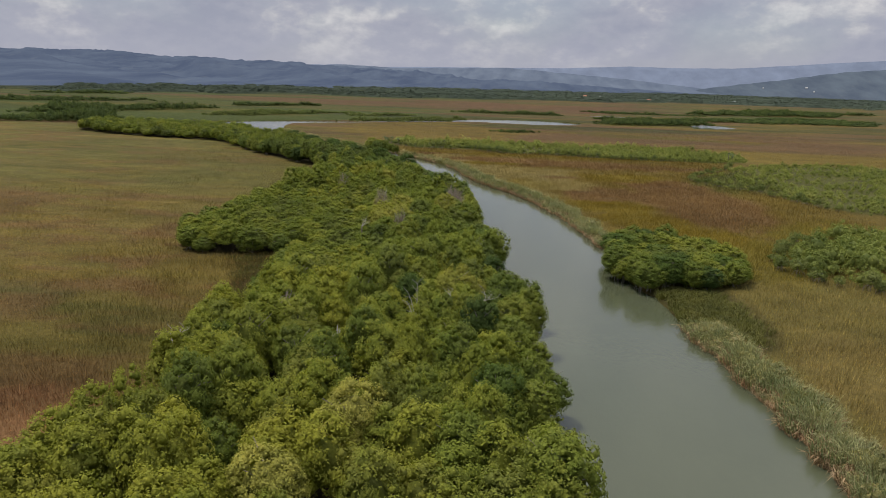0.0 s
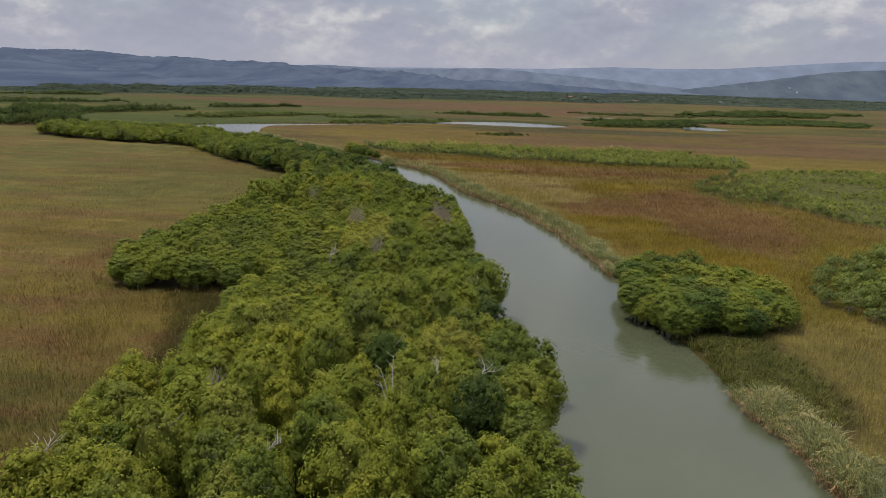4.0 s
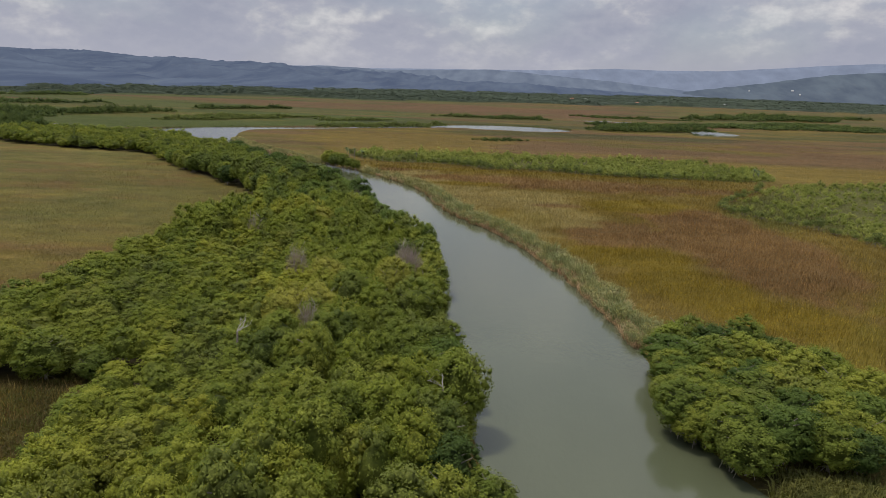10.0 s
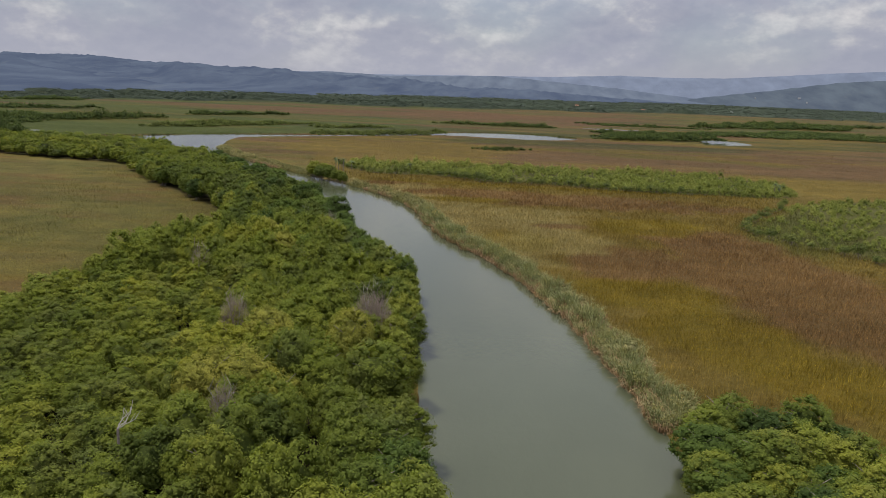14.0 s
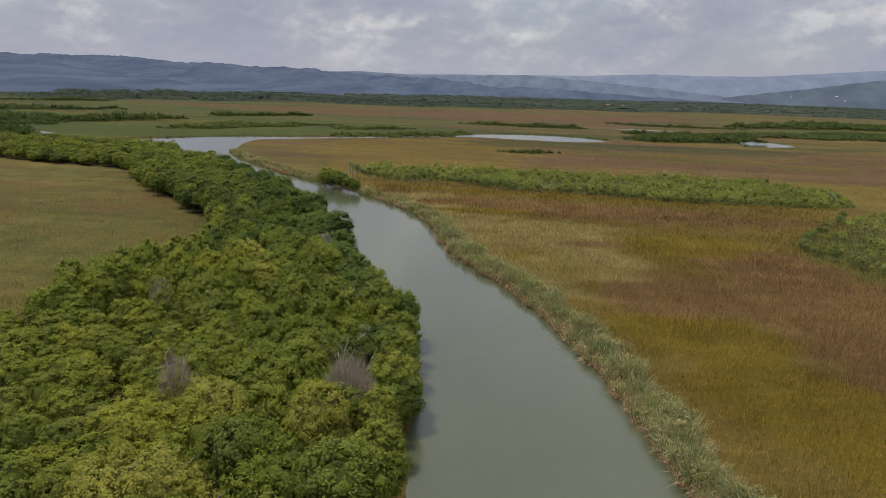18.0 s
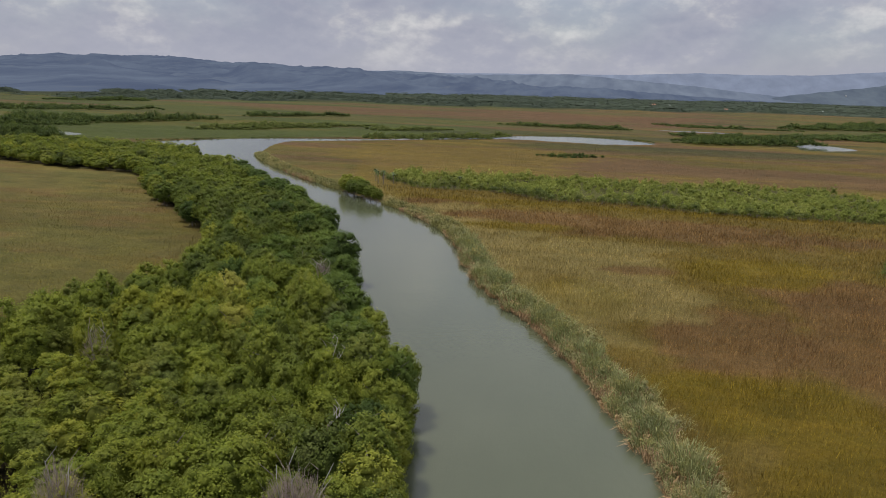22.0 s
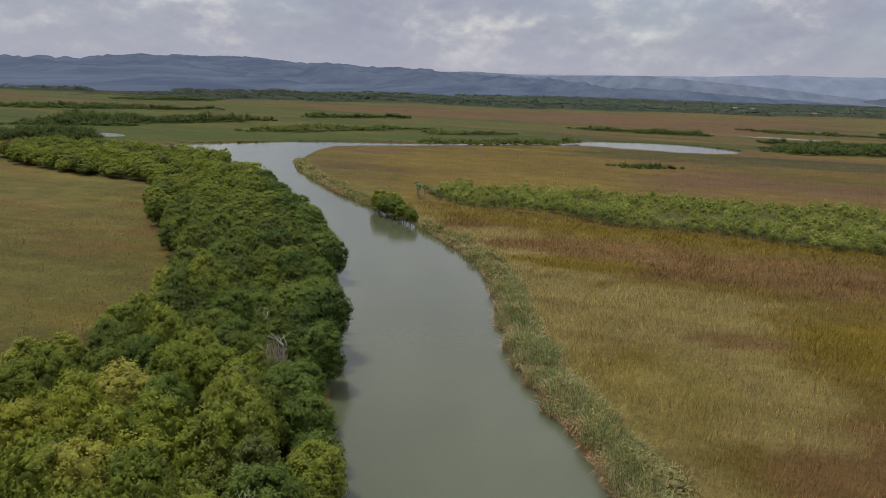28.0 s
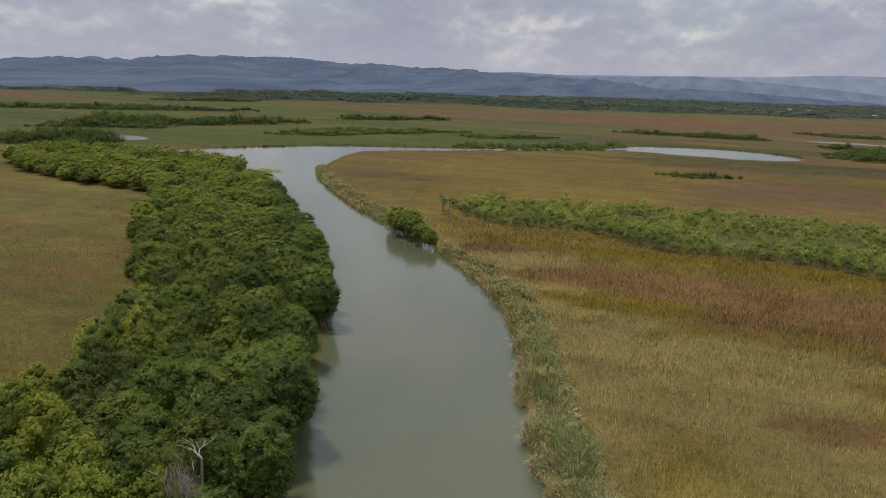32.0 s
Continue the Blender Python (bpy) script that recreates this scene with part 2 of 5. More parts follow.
# haze strength is set by glow and blue tint, paler for farther ranges
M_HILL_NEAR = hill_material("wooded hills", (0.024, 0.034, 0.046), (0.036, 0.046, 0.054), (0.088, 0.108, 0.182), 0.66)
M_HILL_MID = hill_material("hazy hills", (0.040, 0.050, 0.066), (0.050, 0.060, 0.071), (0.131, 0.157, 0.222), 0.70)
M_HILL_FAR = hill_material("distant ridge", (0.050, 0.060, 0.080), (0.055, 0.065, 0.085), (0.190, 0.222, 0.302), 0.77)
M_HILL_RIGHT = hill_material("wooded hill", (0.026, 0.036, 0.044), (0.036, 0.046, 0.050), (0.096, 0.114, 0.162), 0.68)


# ---------------------------------------------------------------- numbers and meshes
rng = np.random.default_rng(7)


def vnoise(x, y, seed=0):
    """Smooth value noise from 0 to 1."""
    x, y = np.asarray(x, float), np.asarray(y, float)
    xi, yi = np.floor(x).astype(np.int64), np.floor(y).astype(np.int64)
    fx, fy = x - xi, y - yi
    fx, fy = fx * fx * (3 - 2 * fx), fy * fy * (3 - 2 * fy)

    def h(a, c):
        v = (a * 374761393 + c * 668265263 + seed * 144665) & 0xFFFFFFFF
        v = ((v ^ (v >> 13)) * 1274126177) & 0xFFFFFFFF
        return ((v ^ (v >> 16)) & 0xFFFF) / 65535.0

    return (h(xi, yi) * (1 - fx) + h(xi + 1, yi) * fx) * (1 - fy) + (h(xi, yi + 1) * (1 - fx) + h(xi + 1, yi + 1) * fx) * fy


def fbm(x, y, seed=0, octaves=4):
    total, amp = 0.0, 0.5
    for o in range(octaves):
        total = total + amp * vnoise(np.asarray(x) * 2**o, np.asarray(y) * 2**o, seed + o)
        amp *= 0.5
    return total / (1 - 0.5**octaves)


def smooth_line(points, rounds=2, closed=False):
    p = np.array(points, float)
    for _ in range(rounds):
        q = np.roll(p, -1, 0) if closed else p[1:]
        a = p if closed else p[:-1]
        cut = np.stack([a * 0.75 + q * 0.25, a * 0.25 + q * 0.75], 1).reshape(-1, 2)
        p = cut if closed else np.vstack([p[:1], cut, p[-1:]])
    return p


def signed(px, py, poly):
    """Distance to a closed outline, negative inside."""
    px, py = np.asarray(px, float).ravel(), np.asarray(py, float).ravel()
    best, inside = np.full(px.shape, 1e12), np.zeros(px.shape, bool)
    for (ax, ay), (bx, by) in zip(poly, np.roll(poly, -1, 0)):
        dx, dy = bx - ax, by - ay
        s = np.clip(((px - ax) * dx + (py - ay) * dy) / (dx * dx + dy * dy + 1e-9), 0, 1)
        best = np.minimum(best, (px - ax - s * dx) ** 2 + (py - ay - s * dy) ** 2)
        if dy != 0:
            cross = ((ay > py) != (by > py)) & (px < ax + (py - ay) / dy * dx)
            inside ^= cross
    return np.where(inside, -1, 1) * np.sqrt(best)


def mesh_from(name, verts, tris, mats, attrs=(), colours=(), slots=None, smooth=False):
    me = bpy.data.meshes.new(name)
    verts, tris = np.asarray(verts, np.float32), np.asarray(tris, np.int32)
    k = tris.shape[1]
    me.vertices.add(len(verts))
    me.vertices.foreach_set("co", verts.ravel())
    me.loops.add(tris.size)
    me.loops.foreach_set("vertex_index", tris.ravel())
    me.polygons.add(len(tris))
    me.polygons.foreach_set("loop_start", np.arange(0, tris.size, k, dtype=np.int32))
    for m in mats:
        me.materials.append(m)
    if slots is not None:
        me.polygons.foreach_set("material_index", np.asarray(slots, np.int32))
    me.polygons.foreach_set("use_smooth", np.broadcast_to(np.asarray(smooth, bool), (len(tris),)).copy())
    me.update(calc_edges=True)
    for key, v in attrs:
        me.attributes.new(key, "FLOAT", "POINT").data.foreach_set("value", np.asarray(v, np.float32).ravel())
    for key, v in colours:
        rgba = np.ones((len(verts), 4), np.float32)
        rgba[:, :3] = v
        me.attributes.new(key, "FLOAT_COLOR", "POINT").data.foreach_set("color", rgba.ravel())
    return me


def part(name, data, parent, label=""):
    """One mesh object under a thing or a part; data is a mesh, or a bmesh with its material."""
    if isinstance(data, tuple):
        bm, mat = data
        me = bpy.data.meshes.new(name)
        bm.to_mesh(me)
        bm.free()
        me.materials.append(mat)
        data = me
    ob = new(name, data)
    ob.parent = parent
    return tagged(ob, label=label)


# ---------------------------------------------------------------- the plan
LEFT_BANK = [(7, -120), (7, 0), (6, 44), (4, 62), (1.8, 90), (-2.5, 108), (-6.2, 130), (-10, 150), (-13.5, 172), (-21, 187), (-30, 206), (-38.5, 224), (-46, 243),
             (-59, 267), (-75, 290), (-97, 315), (-114, 338), (-142, 368), (-168, 386)]
RIGHT_BANK = [(30, -120), (30, 0), (29, 42), (27.6, 62), (24, 83), (21.5, 98), (20, 107), (16.8, 113), (16, 125), (15.6, 143), (12.2, 157), (8.6, 173), (3.6, 188),
              (-5, 208), (-13, 222), (-19, 237), (-25, 259), (-38, 282), (-53, 300), (-72, 318), (-95, 343), (-119, 372), (-133, 393), (-139, 404)]
BASIN = [(-139, 404), (-150, 438), (-157, 466), (-152, 480), (-121, 509), (-86, 545), (-52, 577), (-11, 569), (15, 568), (41, 596), (26, 622), (0, 637), (-29, 630),
         (-58, 611), (-95, 562), (-123, 525), (-154, 506), (-178, 491), (-195, 467), (-206, 448), (-217, 427), (-233, 404), (-246, 396), (-256, 388),
         (-248, 382), (-225, 390), (-195, 389), (-168, 386)]
RIVER = np.vstack([smooth_line(LEFT_BANK), smooth_line(BASIN[::-1])[1:-1], smooth_line(RIGHT_BANK)[::-1]])
POND_EAST = smooth_line([(122, 597), (150, 612), (164, 630), (158, 662), (145, 686), (132, 660), (126, 625)], 2, True)
POND_FAR = smooth_line([(40, 772), (100, 766), (126, 786), (90, 796), (55, 794)], 2, True)
POND_WEST = smooth_line([(-268, 440), (-256, 447), (-266, 462), (-284, 467), (-292, 460), (-278, 450)], 2, True)
WATERS = [RIVER, POND_EAST, POND_FAR, POND_WEST]

FOREST = np.vstack([smooth_line(LEFT_BANK),
                    smooth_line([(-168, 384), (-200, 387), (-232, 380), (-232, 352), (-200, 334), (-172, 325), (-152, 326), (-138, 320), (-115, 288), (-94, 264), (-71, 241),
                                 (-57, 214), (-54, 200), (-58, 187), (-61, 170), (-63, 150), (-62, 135), (-62, 120), (-56, 112), (-46, 113.5), (-40, 115), (-37.5, 107), (-35.5, 98), (-34, 86), (-33.3, 74), (-32.6, 62), (-32, 50), (-33, 38), (-37, -20), (-40, -120)])[1:]])
HEADLAND = smooth_line([(13.8, 111), (19.5, 105.5), (33.5, 109.5), (37.5, 121), (33, 132), (25, 136), (14.2, 135)], 2, True)
SHRUBS_NEAR = smooth_line([(43, 130), (47, 118), (58, 113), (80, 106), (105, 130), (95, 160), (70, 168), (56, 152)], 2, True)
SHRUBS_MID = smooth_line([(51, 250), (60, 236), (72, 220), (78, 196), (98, 190), (135, 210), (170, 300), (150, 335), (90, 318), (70, 285)], 2, True)
SHRUB_BELT = smooth_line([(-70, 350), (-58, 337), (-50, 329), (-35, 334), (-22, 330), (-14, 320), (1, 323), (16, 322), (28, 315), (60, 316), (86, 316), (97, 340),
                          (92, 378), (60, 384), (20, 380), (-20, 376), (-50, 368), (-68, 362)], 2, True)
FERNS = smooth_line([(19.8, 107.5), (21.6, 97), (22.6, 90), (25, 86), (29.5, 82), (32, 88), (31.5, 95), (31, 108), (24, 109)], 2, True)


class Outline:
    """Signed distance to one or more outlines, kept on a fine grid."""

    def __init__(self, polys, step=1.25, margin=45.0):
        pts = np.vstack(polys)
        self.lo, self.step, self.margin = pts.min(0) - margin, step, margin
        self.lo[1] = max(self.lo[1], -10.0)
        xs, ys = np.arange(self.lo[0], pts[:, 0].max() + margin, step), np.arange(self.lo[1], pts[:, 1].max() + margin, step)
        gx_, gy_ = np.meshgrid(xs, ys)
        d = np.full(gx_.size, 1e9)
        for p in polys:
            d = np.minimum(d, signed(gx_, gy_, p))
        self.d = d.reshape(gx_.shape)

    def __call__(self, x, y):
        u, v = (np.ravel(x) - self.lo[0]) / self.step, (np.ravel(y) - self.lo[1]) / self.step
        h, w = self.d.shape
        out = np.maximum(np.maximum(-u, u - (w - 1)), np.maximum(-v, v - (h - 1)))
        u, v = np.clip(u, 0, w - 1.001), np.clip(v, 0, h - 1.001)
        i, j = u.astype(int), v.astype(int)
        fu, fv, d = u - i, v - j, self.d
        r = (d[j, i] * (1 - fu) + d[j, i + 1] * fu) * (1 - fv) + (d[j + 1, i] * (1 - fu) + d[j + 1, i + 1] * fu) * fv
        return np.where(out > 0, np.maximum(r, self.margin), r)


water_distance = Outline(WATERS)
river_d, forest_d, headland_d, ferns_d = Outline([RIVER]), Outline([FOREST]), Outline([HEADLAND]), Outline([FERNS])
shrubs_mid_d, belt_d, shrubs_near_d = Outline([SHRUBS_MID]), Outline([SHRUB_BELT]), Outline([SHRUBS_NEAR])


TAN, BROWN, RUST, OLIVE, YELLOW, MEADOW, DEEP = ((0.272, 0.206, 0.070), (0.205, 0.127, 0.052), (0.206, 0.114, 0.055), (0.198, 0.148, 0.036),
                                                (0.200, 0.150, 0.020), (0.116, 0.126, 0.038), (0.074, 0.086, 0.032))


def wood_edge(x):
    """How far out the woods of the plain begin."""
    return np.interp(x, [-1500, -700, -560, -460, -366, -86, 93, 260, 520, 1500], [900, 960, 1020, 1120, 1250, 1270, 1480, 1560, 1640, 1800])


def sedge(x, y):
    """Colour of the marsh plants at a place."""
    x, y = np.asarray(x, float).ravel(), np.asarray(y, float).ravel()
    col = np.tile(np.array(OLIVE), (len(x), 1))
    rag = 0.75 * (fbm(x / 9, y / 9, 5) - 0.5) + 0.35 * (fbm(x / 2.2, y / 2.2, 9, 3) - 0.5)

    def lay(mask, c):
        col[:] = col * (1 - mask[:, None]) + np.array(c) * mask[:, None]

    def blob(cx, cy, rx, ry, turn=0.0):
        c, s = math.cos(radians(turn)), math.sin(radians(turn))
        u, v = ((x - cx) * c + (y - cy) * s) / rx, ((y - cy) * c - (x - cx) * s) / ry
        return np.clip((1.12 - np.sqrt(u * u + v * v) - rag) / 0.24, 0, 1)

    big, mid, wide = fbm(x / 60, y / 38, 1), fbm(x / 17, y / 8, 3), fbm(x / 150, y / 60, 12)
    left = x < -33 - 0.30 * np.clip(y - 200, 0, 400)
    rim = forest_d(x, y)
    lay(np.clip((mid - 0.46) * 5, 0, 0.8) * left, BROWN)
    lay(np.clip((big - 0.50) * 7, 0, 0.6) * left, MEADOW)
    lay(np.clip((fbm(x / 14, y / 5, 8) - 0.58) * 8, 0, 0.7) * left, TAN)
    lay(np.clip((fbm(x / 11, y / 5, 41) - 0.50) * 9, 0, 0.8) * left * (y < 420), (0.215, 0.172, 0.046))
    lay(np.clip((fbm(x / 16, y / 7, 43) - 0.54) * 9, 0, 0.75) * left * (y < 420), BROWN)
    lay(np.clip((y - 150) / 60, 0, 0.7) * left * (y < 420) * np.clip((0.62 - fbm(x / 30, y / 10, 14)) * 7, 0.25, 1), (0.172, 0.162, 0.048))
    lay(blob(-43.5, 50, 6.5, 7) * 0.95, (0.300, 0.165, 0.075))
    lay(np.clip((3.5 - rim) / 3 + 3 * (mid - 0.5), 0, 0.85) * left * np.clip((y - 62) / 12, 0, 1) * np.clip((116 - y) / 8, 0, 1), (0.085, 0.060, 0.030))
    lay(blob(-50, 102, 9, 9) * 0.8, (0.200, 0.158, 0.038))
    right = (~left) & (y < 420)
    bank = river_d(x, y)
    pale = (0.282, 0.232, 0.086)
    lay(np.clip((13 - bank) / 6 + 1.6 * (mid - 0.5), 0, 1) * right * (y > 200) * 0.8, pale)
    lay(blob(48, 85, 24, 48) * 0.8, (0.222, 0.190, 0.060))
    lay(blob(42, 70, 9, 22, 10) * 0.5, TAN)
    lay(blob(52, 146, 14, 36, -32) * 0.85, (0.205, 0.170, 0.030))
    lay(blob(64, 248, 12, 30, -20) * 0.85, (0.158, 0.152, 0.038))
    for k in ((45, 202, 17, 38, 5), (20, 207, 11, 17, -20), (8, 287, 56, 13, -4), (40, 238, 14, 12, 0), (-40, 306, 12, 7, 30)):
        lay(blob(*k) * 0.9, BROWN)
    for k in ((-2, 249, 19, 15, -10), (-24, 268, 14, 18, 25), (8, 226, 11, 16, -10), (-38, 297, 12, 7, 30), (2, 262, 20, 6, 8)):
        lay(blob(*k) * 0.85, pale)
    for k in ((31, 249, 16, 11, 25), (22, 186, 12, 9, 10), (28, 165, 9, 14, 20), (15, 190, 7, 5, 0), (-14, 278, 12, 5, 8), (5, 313.5, 62, 4, 0), (36, 152, 9, 9, 0)):
        lay(blob(*k) * 0.9, YELLOW)
    lay(blob(10, 243, 7, 3, 10) * 0.8, BROWN)
    lay(blob(0, 222, 8, 12, 0) * 0.4, (0.24, 0.20, 0.045))
    lay(np.clip((2.2 - ferns_d(x, y)) / 2, 0, 0.9), (0.085, 0.078, 0.030))
    beyond = np.clip((y - 380) / 20, 0, 1)
    lay(beyond * np.clip((fbm(x / 70, y / 14, 25) - 0.50) * 9, 0, 0.75), (0.135, 0.118, 0.034))
    lay(beyond * np.clip(0.2 + (fbm(x / 80, y / 22, 27) - 0.47) * 7, 0, 0.9), (0.165, 0.104, 0.054))
    lay(blob(-60, 450, 60, 50, 30) * 0.8, OLIVE)
    lay(np.clip((y - 405 - np.maximum(0, x + 250)) / 15, 0, 1) * np.clip((-60 - x) / 60 + 0.4, 0, 1), (0.094, 0.118, 0.032))
    lay(np.clip((y - 480) / 60, 0, 1) * np.clip((fbm(x / 160, y / 34, 15) - 0.47) * 7, 0, 0.8), DEEP)
    lay(np.clip((y - 520) / 60, 0, 1) * np.clip((fbm(x / 120, y / 26, 17) - 0.56) * 8, 0, 0.45), OLIVE)
    rusty = np.clip((y - 690 + 240 * (wide - 0.5)) / 40, 0, 1) * np.clip((wood_edge(x) - 20 - y) / 60, 0, 1)
    lay(rusty * np.clip(0.25 + (fbm(x / 210, y / 45, 19) - 0.42) * 6, 0, 0.9) * np.clip((260 - x) / 120, 0.25, 1), (0.165, 0.096, 0.054))
    lay(rusty * np.clip((fbm(x / 260, y / 40, 23) - 0.52) * 8, 0, 0.7), MEADOW)
    lay(np.clip((y - wood_edge(x)) / 120, 0, 0.92), (0.046, 0.057, 0.028))
    lay(np.clip(shrubs_mid_d(x, y) * -0.2, 0, 0.9), MEADOW)
    lay(np.clip(belt_d(x, y) * -0.3, 0, 0.9), MEADOW)
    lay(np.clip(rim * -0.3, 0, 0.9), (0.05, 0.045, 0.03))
    col *= (0.68 + 0.32 * fbm(x / 3.5, y / 3.5, 21, 3))[:, None]
    col *= np.where(left[:, None], np.array((0.99, 0.97, 0.96)) - np.array((0.09, 0.06, 0.06)) * (np.clip((y - 120) / 80, 0, 0.75) * np.clip((410 - y) / 25, 0, 1))[:, None], 1.0) * (0.74 + 0.44 * fbm(x / 45, y / 11, 29))[:, None]
    col *= np.where(left[:, None], 1.0, np.array((1.03, 1.0, 1.0)))
    col *= (1 - 0.08 * np.clip((y - 430) / 60, 0, 1))[:, None]
    return col


def ground_height(x, y):
    d = water_distance(x, y) + 1.2 * (fbm(np.ravel(x) / 4, np.ravel(y) / 4, 31, 3) - 0.5)
    return np.clip(d * 0.4, -1.4, 0.35 + 0.2 * fbm(np.ravel(x) / 6, np.ravel(y) / 6, 33, 3))


# ---------------------------------------------------------------- ground, water, hills
def spaced(stops):
    """Grid lines: (from, to, step) rows joined."""
    return np.unique(np.concatenate([np.arange(a, c, s) for a, c, s in stops]))


gx = spaced([(-7000, -1000, 400), (-1000, -320, 20), (-320, -160, 4), (-160, 60, 1.8), (60, 180, 4), (180, 1000, 22), (1000, 7001, 400)])
gy = spaced([(-1500, -100, 200), (-100, 20, 12), (20, 330, 2), (330, 540, 3), (540, 700, 4), (700, 820, 5), (820, 1600, 16), (1600, 6600, 250)])
X, Y = np.meshgrid(gx, gy)
Z = ground_height(X, Y)
quad = (np.arange(len(gy) - 1)[:, None] * len(gx) + np.arange(len(gx) - 1)[None, :]).ravel()
# sedge colour times 0.74: shade between the blades put into the ground
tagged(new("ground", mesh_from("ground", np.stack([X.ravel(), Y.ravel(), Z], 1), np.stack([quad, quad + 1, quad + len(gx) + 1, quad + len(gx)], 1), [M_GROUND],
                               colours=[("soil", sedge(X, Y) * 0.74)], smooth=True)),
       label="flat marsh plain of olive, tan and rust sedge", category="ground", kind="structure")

wx, wy = np.arange(-340, 201, 20.0), np.arange(-140, 841, 20.0)
X, Y = np.meshgrid(wx, wy)
quad = (np.arange(len(wy) - 1)[:, None] * len(wx) + np.arange(len(wx) - 1)[None, :]).ravel()
tagged(new("water", mesh_from("water", np.stack([X.ravel(), Y.ravel(), 0 * X.ravel()], 1), np.stack([quad, quad + 1, quad + len(wx) + 1, quad + len(wx)], 1), [M_WATER], smooth=True)),
       label="calm silty green river water with faint ripples", category="river", kind="structure")


def ridge(name, label, mat, crest, foot, far, relief, seed, steps=(260, 26), power=1.0):
    """A range of hills round the plain: crest and foot as rows of (azimuth to the left in degrees, elevation in degrees or distance in metres)."""
    crest, foot = sorted(crest), sorted(foot)
    az = np.linspace(crest[0][0], crest[-1][0], steps[0])
    el = np.interp(az, *np.array(crest).T)
    ft = np.interp(az, *np.array(foot).T)
    top = np.maximum(31 + far * np.tan(np.radians(el)), 2)
    s = np.linspace(0, 1, steps[1])
    A, S = np.meshgrid(np.radians(az), s, indexing="ij")
    D = ft[:, None] + (far - ft[:, None]) * S
    PX, PY = -np.sin(A) * D, np.cos(A) * D
    rough = (fbm(PX / 230, PY / 360, seed, 5) - 0.5) * relief * np.sin(np.pi * np.clip(S, 0, 1)) + (fbm(A * 160, S * 3, seed + 7, 4) - 0.5) * relief * 0.16 * S
    PZ = top[:, None] * S**power + rough * np.minimum(1, top[:, None] / 60)
    PZ[:, 0] = -3
    back = np.stack([PX[:, -1] * 1.02, PY[:, -1] * 1.02, PZ[:, -1] * 0 - 3], 1)
    v = np.concatenate([np.stack([PX, PY, PZ], -1), back[:, None]], 1)
    k = steps[1] + 1
    q = (np.arange(steps[0] - 1)[:, None] * k + np.arange(k - 1)[None, :]).ravel()
    tagged(new(name, mesh_from(name, v.reshape(-1, 3), np.stack([q, q + 1, q + k + 1, q + k], 1), [mat], smooth=True)), label=label, category="hills", kind="structure")


FAR_CREST = [(62, 0.3), (50.5, 0.36), (46, 0.40), (42, 0.55), (36, 0.6), (20, 0.7), (14.9, 0.93), (11.6, 0.86), (6.5, 1.0), (2, 1.09), (-1.9, 1.18), (-6.3, 1.43), (-9.8, 1.4),
             (-13.6, 1.47), (-17.1, 1.74), (-20.5, 2.02), (-23, 2.17), (-30, 2.1), (-40, 1.6), (-60, 1.2)]
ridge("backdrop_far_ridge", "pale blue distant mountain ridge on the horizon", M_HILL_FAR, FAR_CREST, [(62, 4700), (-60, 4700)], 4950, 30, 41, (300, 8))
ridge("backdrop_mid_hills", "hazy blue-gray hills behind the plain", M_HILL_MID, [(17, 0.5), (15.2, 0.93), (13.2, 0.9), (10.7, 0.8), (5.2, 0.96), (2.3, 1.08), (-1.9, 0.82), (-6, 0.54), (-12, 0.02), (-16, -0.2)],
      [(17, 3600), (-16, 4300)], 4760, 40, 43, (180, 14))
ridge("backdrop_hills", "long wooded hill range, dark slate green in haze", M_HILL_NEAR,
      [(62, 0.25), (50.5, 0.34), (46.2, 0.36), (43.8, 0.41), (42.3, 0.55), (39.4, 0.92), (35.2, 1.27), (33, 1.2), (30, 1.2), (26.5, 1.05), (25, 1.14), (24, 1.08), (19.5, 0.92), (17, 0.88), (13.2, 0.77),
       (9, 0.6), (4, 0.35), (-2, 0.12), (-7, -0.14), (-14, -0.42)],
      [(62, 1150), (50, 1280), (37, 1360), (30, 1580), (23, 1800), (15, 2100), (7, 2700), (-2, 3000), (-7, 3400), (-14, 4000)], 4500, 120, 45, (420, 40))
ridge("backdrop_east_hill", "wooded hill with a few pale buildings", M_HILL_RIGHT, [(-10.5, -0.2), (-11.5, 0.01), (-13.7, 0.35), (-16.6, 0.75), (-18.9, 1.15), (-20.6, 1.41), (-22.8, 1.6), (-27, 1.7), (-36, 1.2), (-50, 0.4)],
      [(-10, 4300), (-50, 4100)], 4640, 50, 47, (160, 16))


# ---------------------------------------------------------------- plants
ICO = np.array([(0, 0, 1)] + [(0.894 * math.cos(a * 1.2566), 0.894 * math.sin(a * 1.2566), 0.447) for a in range(5)] +
               [(0.894 * math.cos(a * 1.2566 + 0.628), 0.894 * math.sin(a * 1.2566 + 0.628), -0.447) for a in range(5)] + [(0, 0, -1)])
ICO_F = np.array([(0, 1 + a, 1 + (a + 1) % 5) for a in range(5)] + [(1 + a, 6 + a, 1 + (a + 1) % 5) for a in range(5)] +
                 [(6 + a, 6 + (a + 1) % 5, 1 + (a + 1) % 5) for a in range(5)] + [(11, 6 + (a + 1) % 5, 6 + a) for a in range(5)])


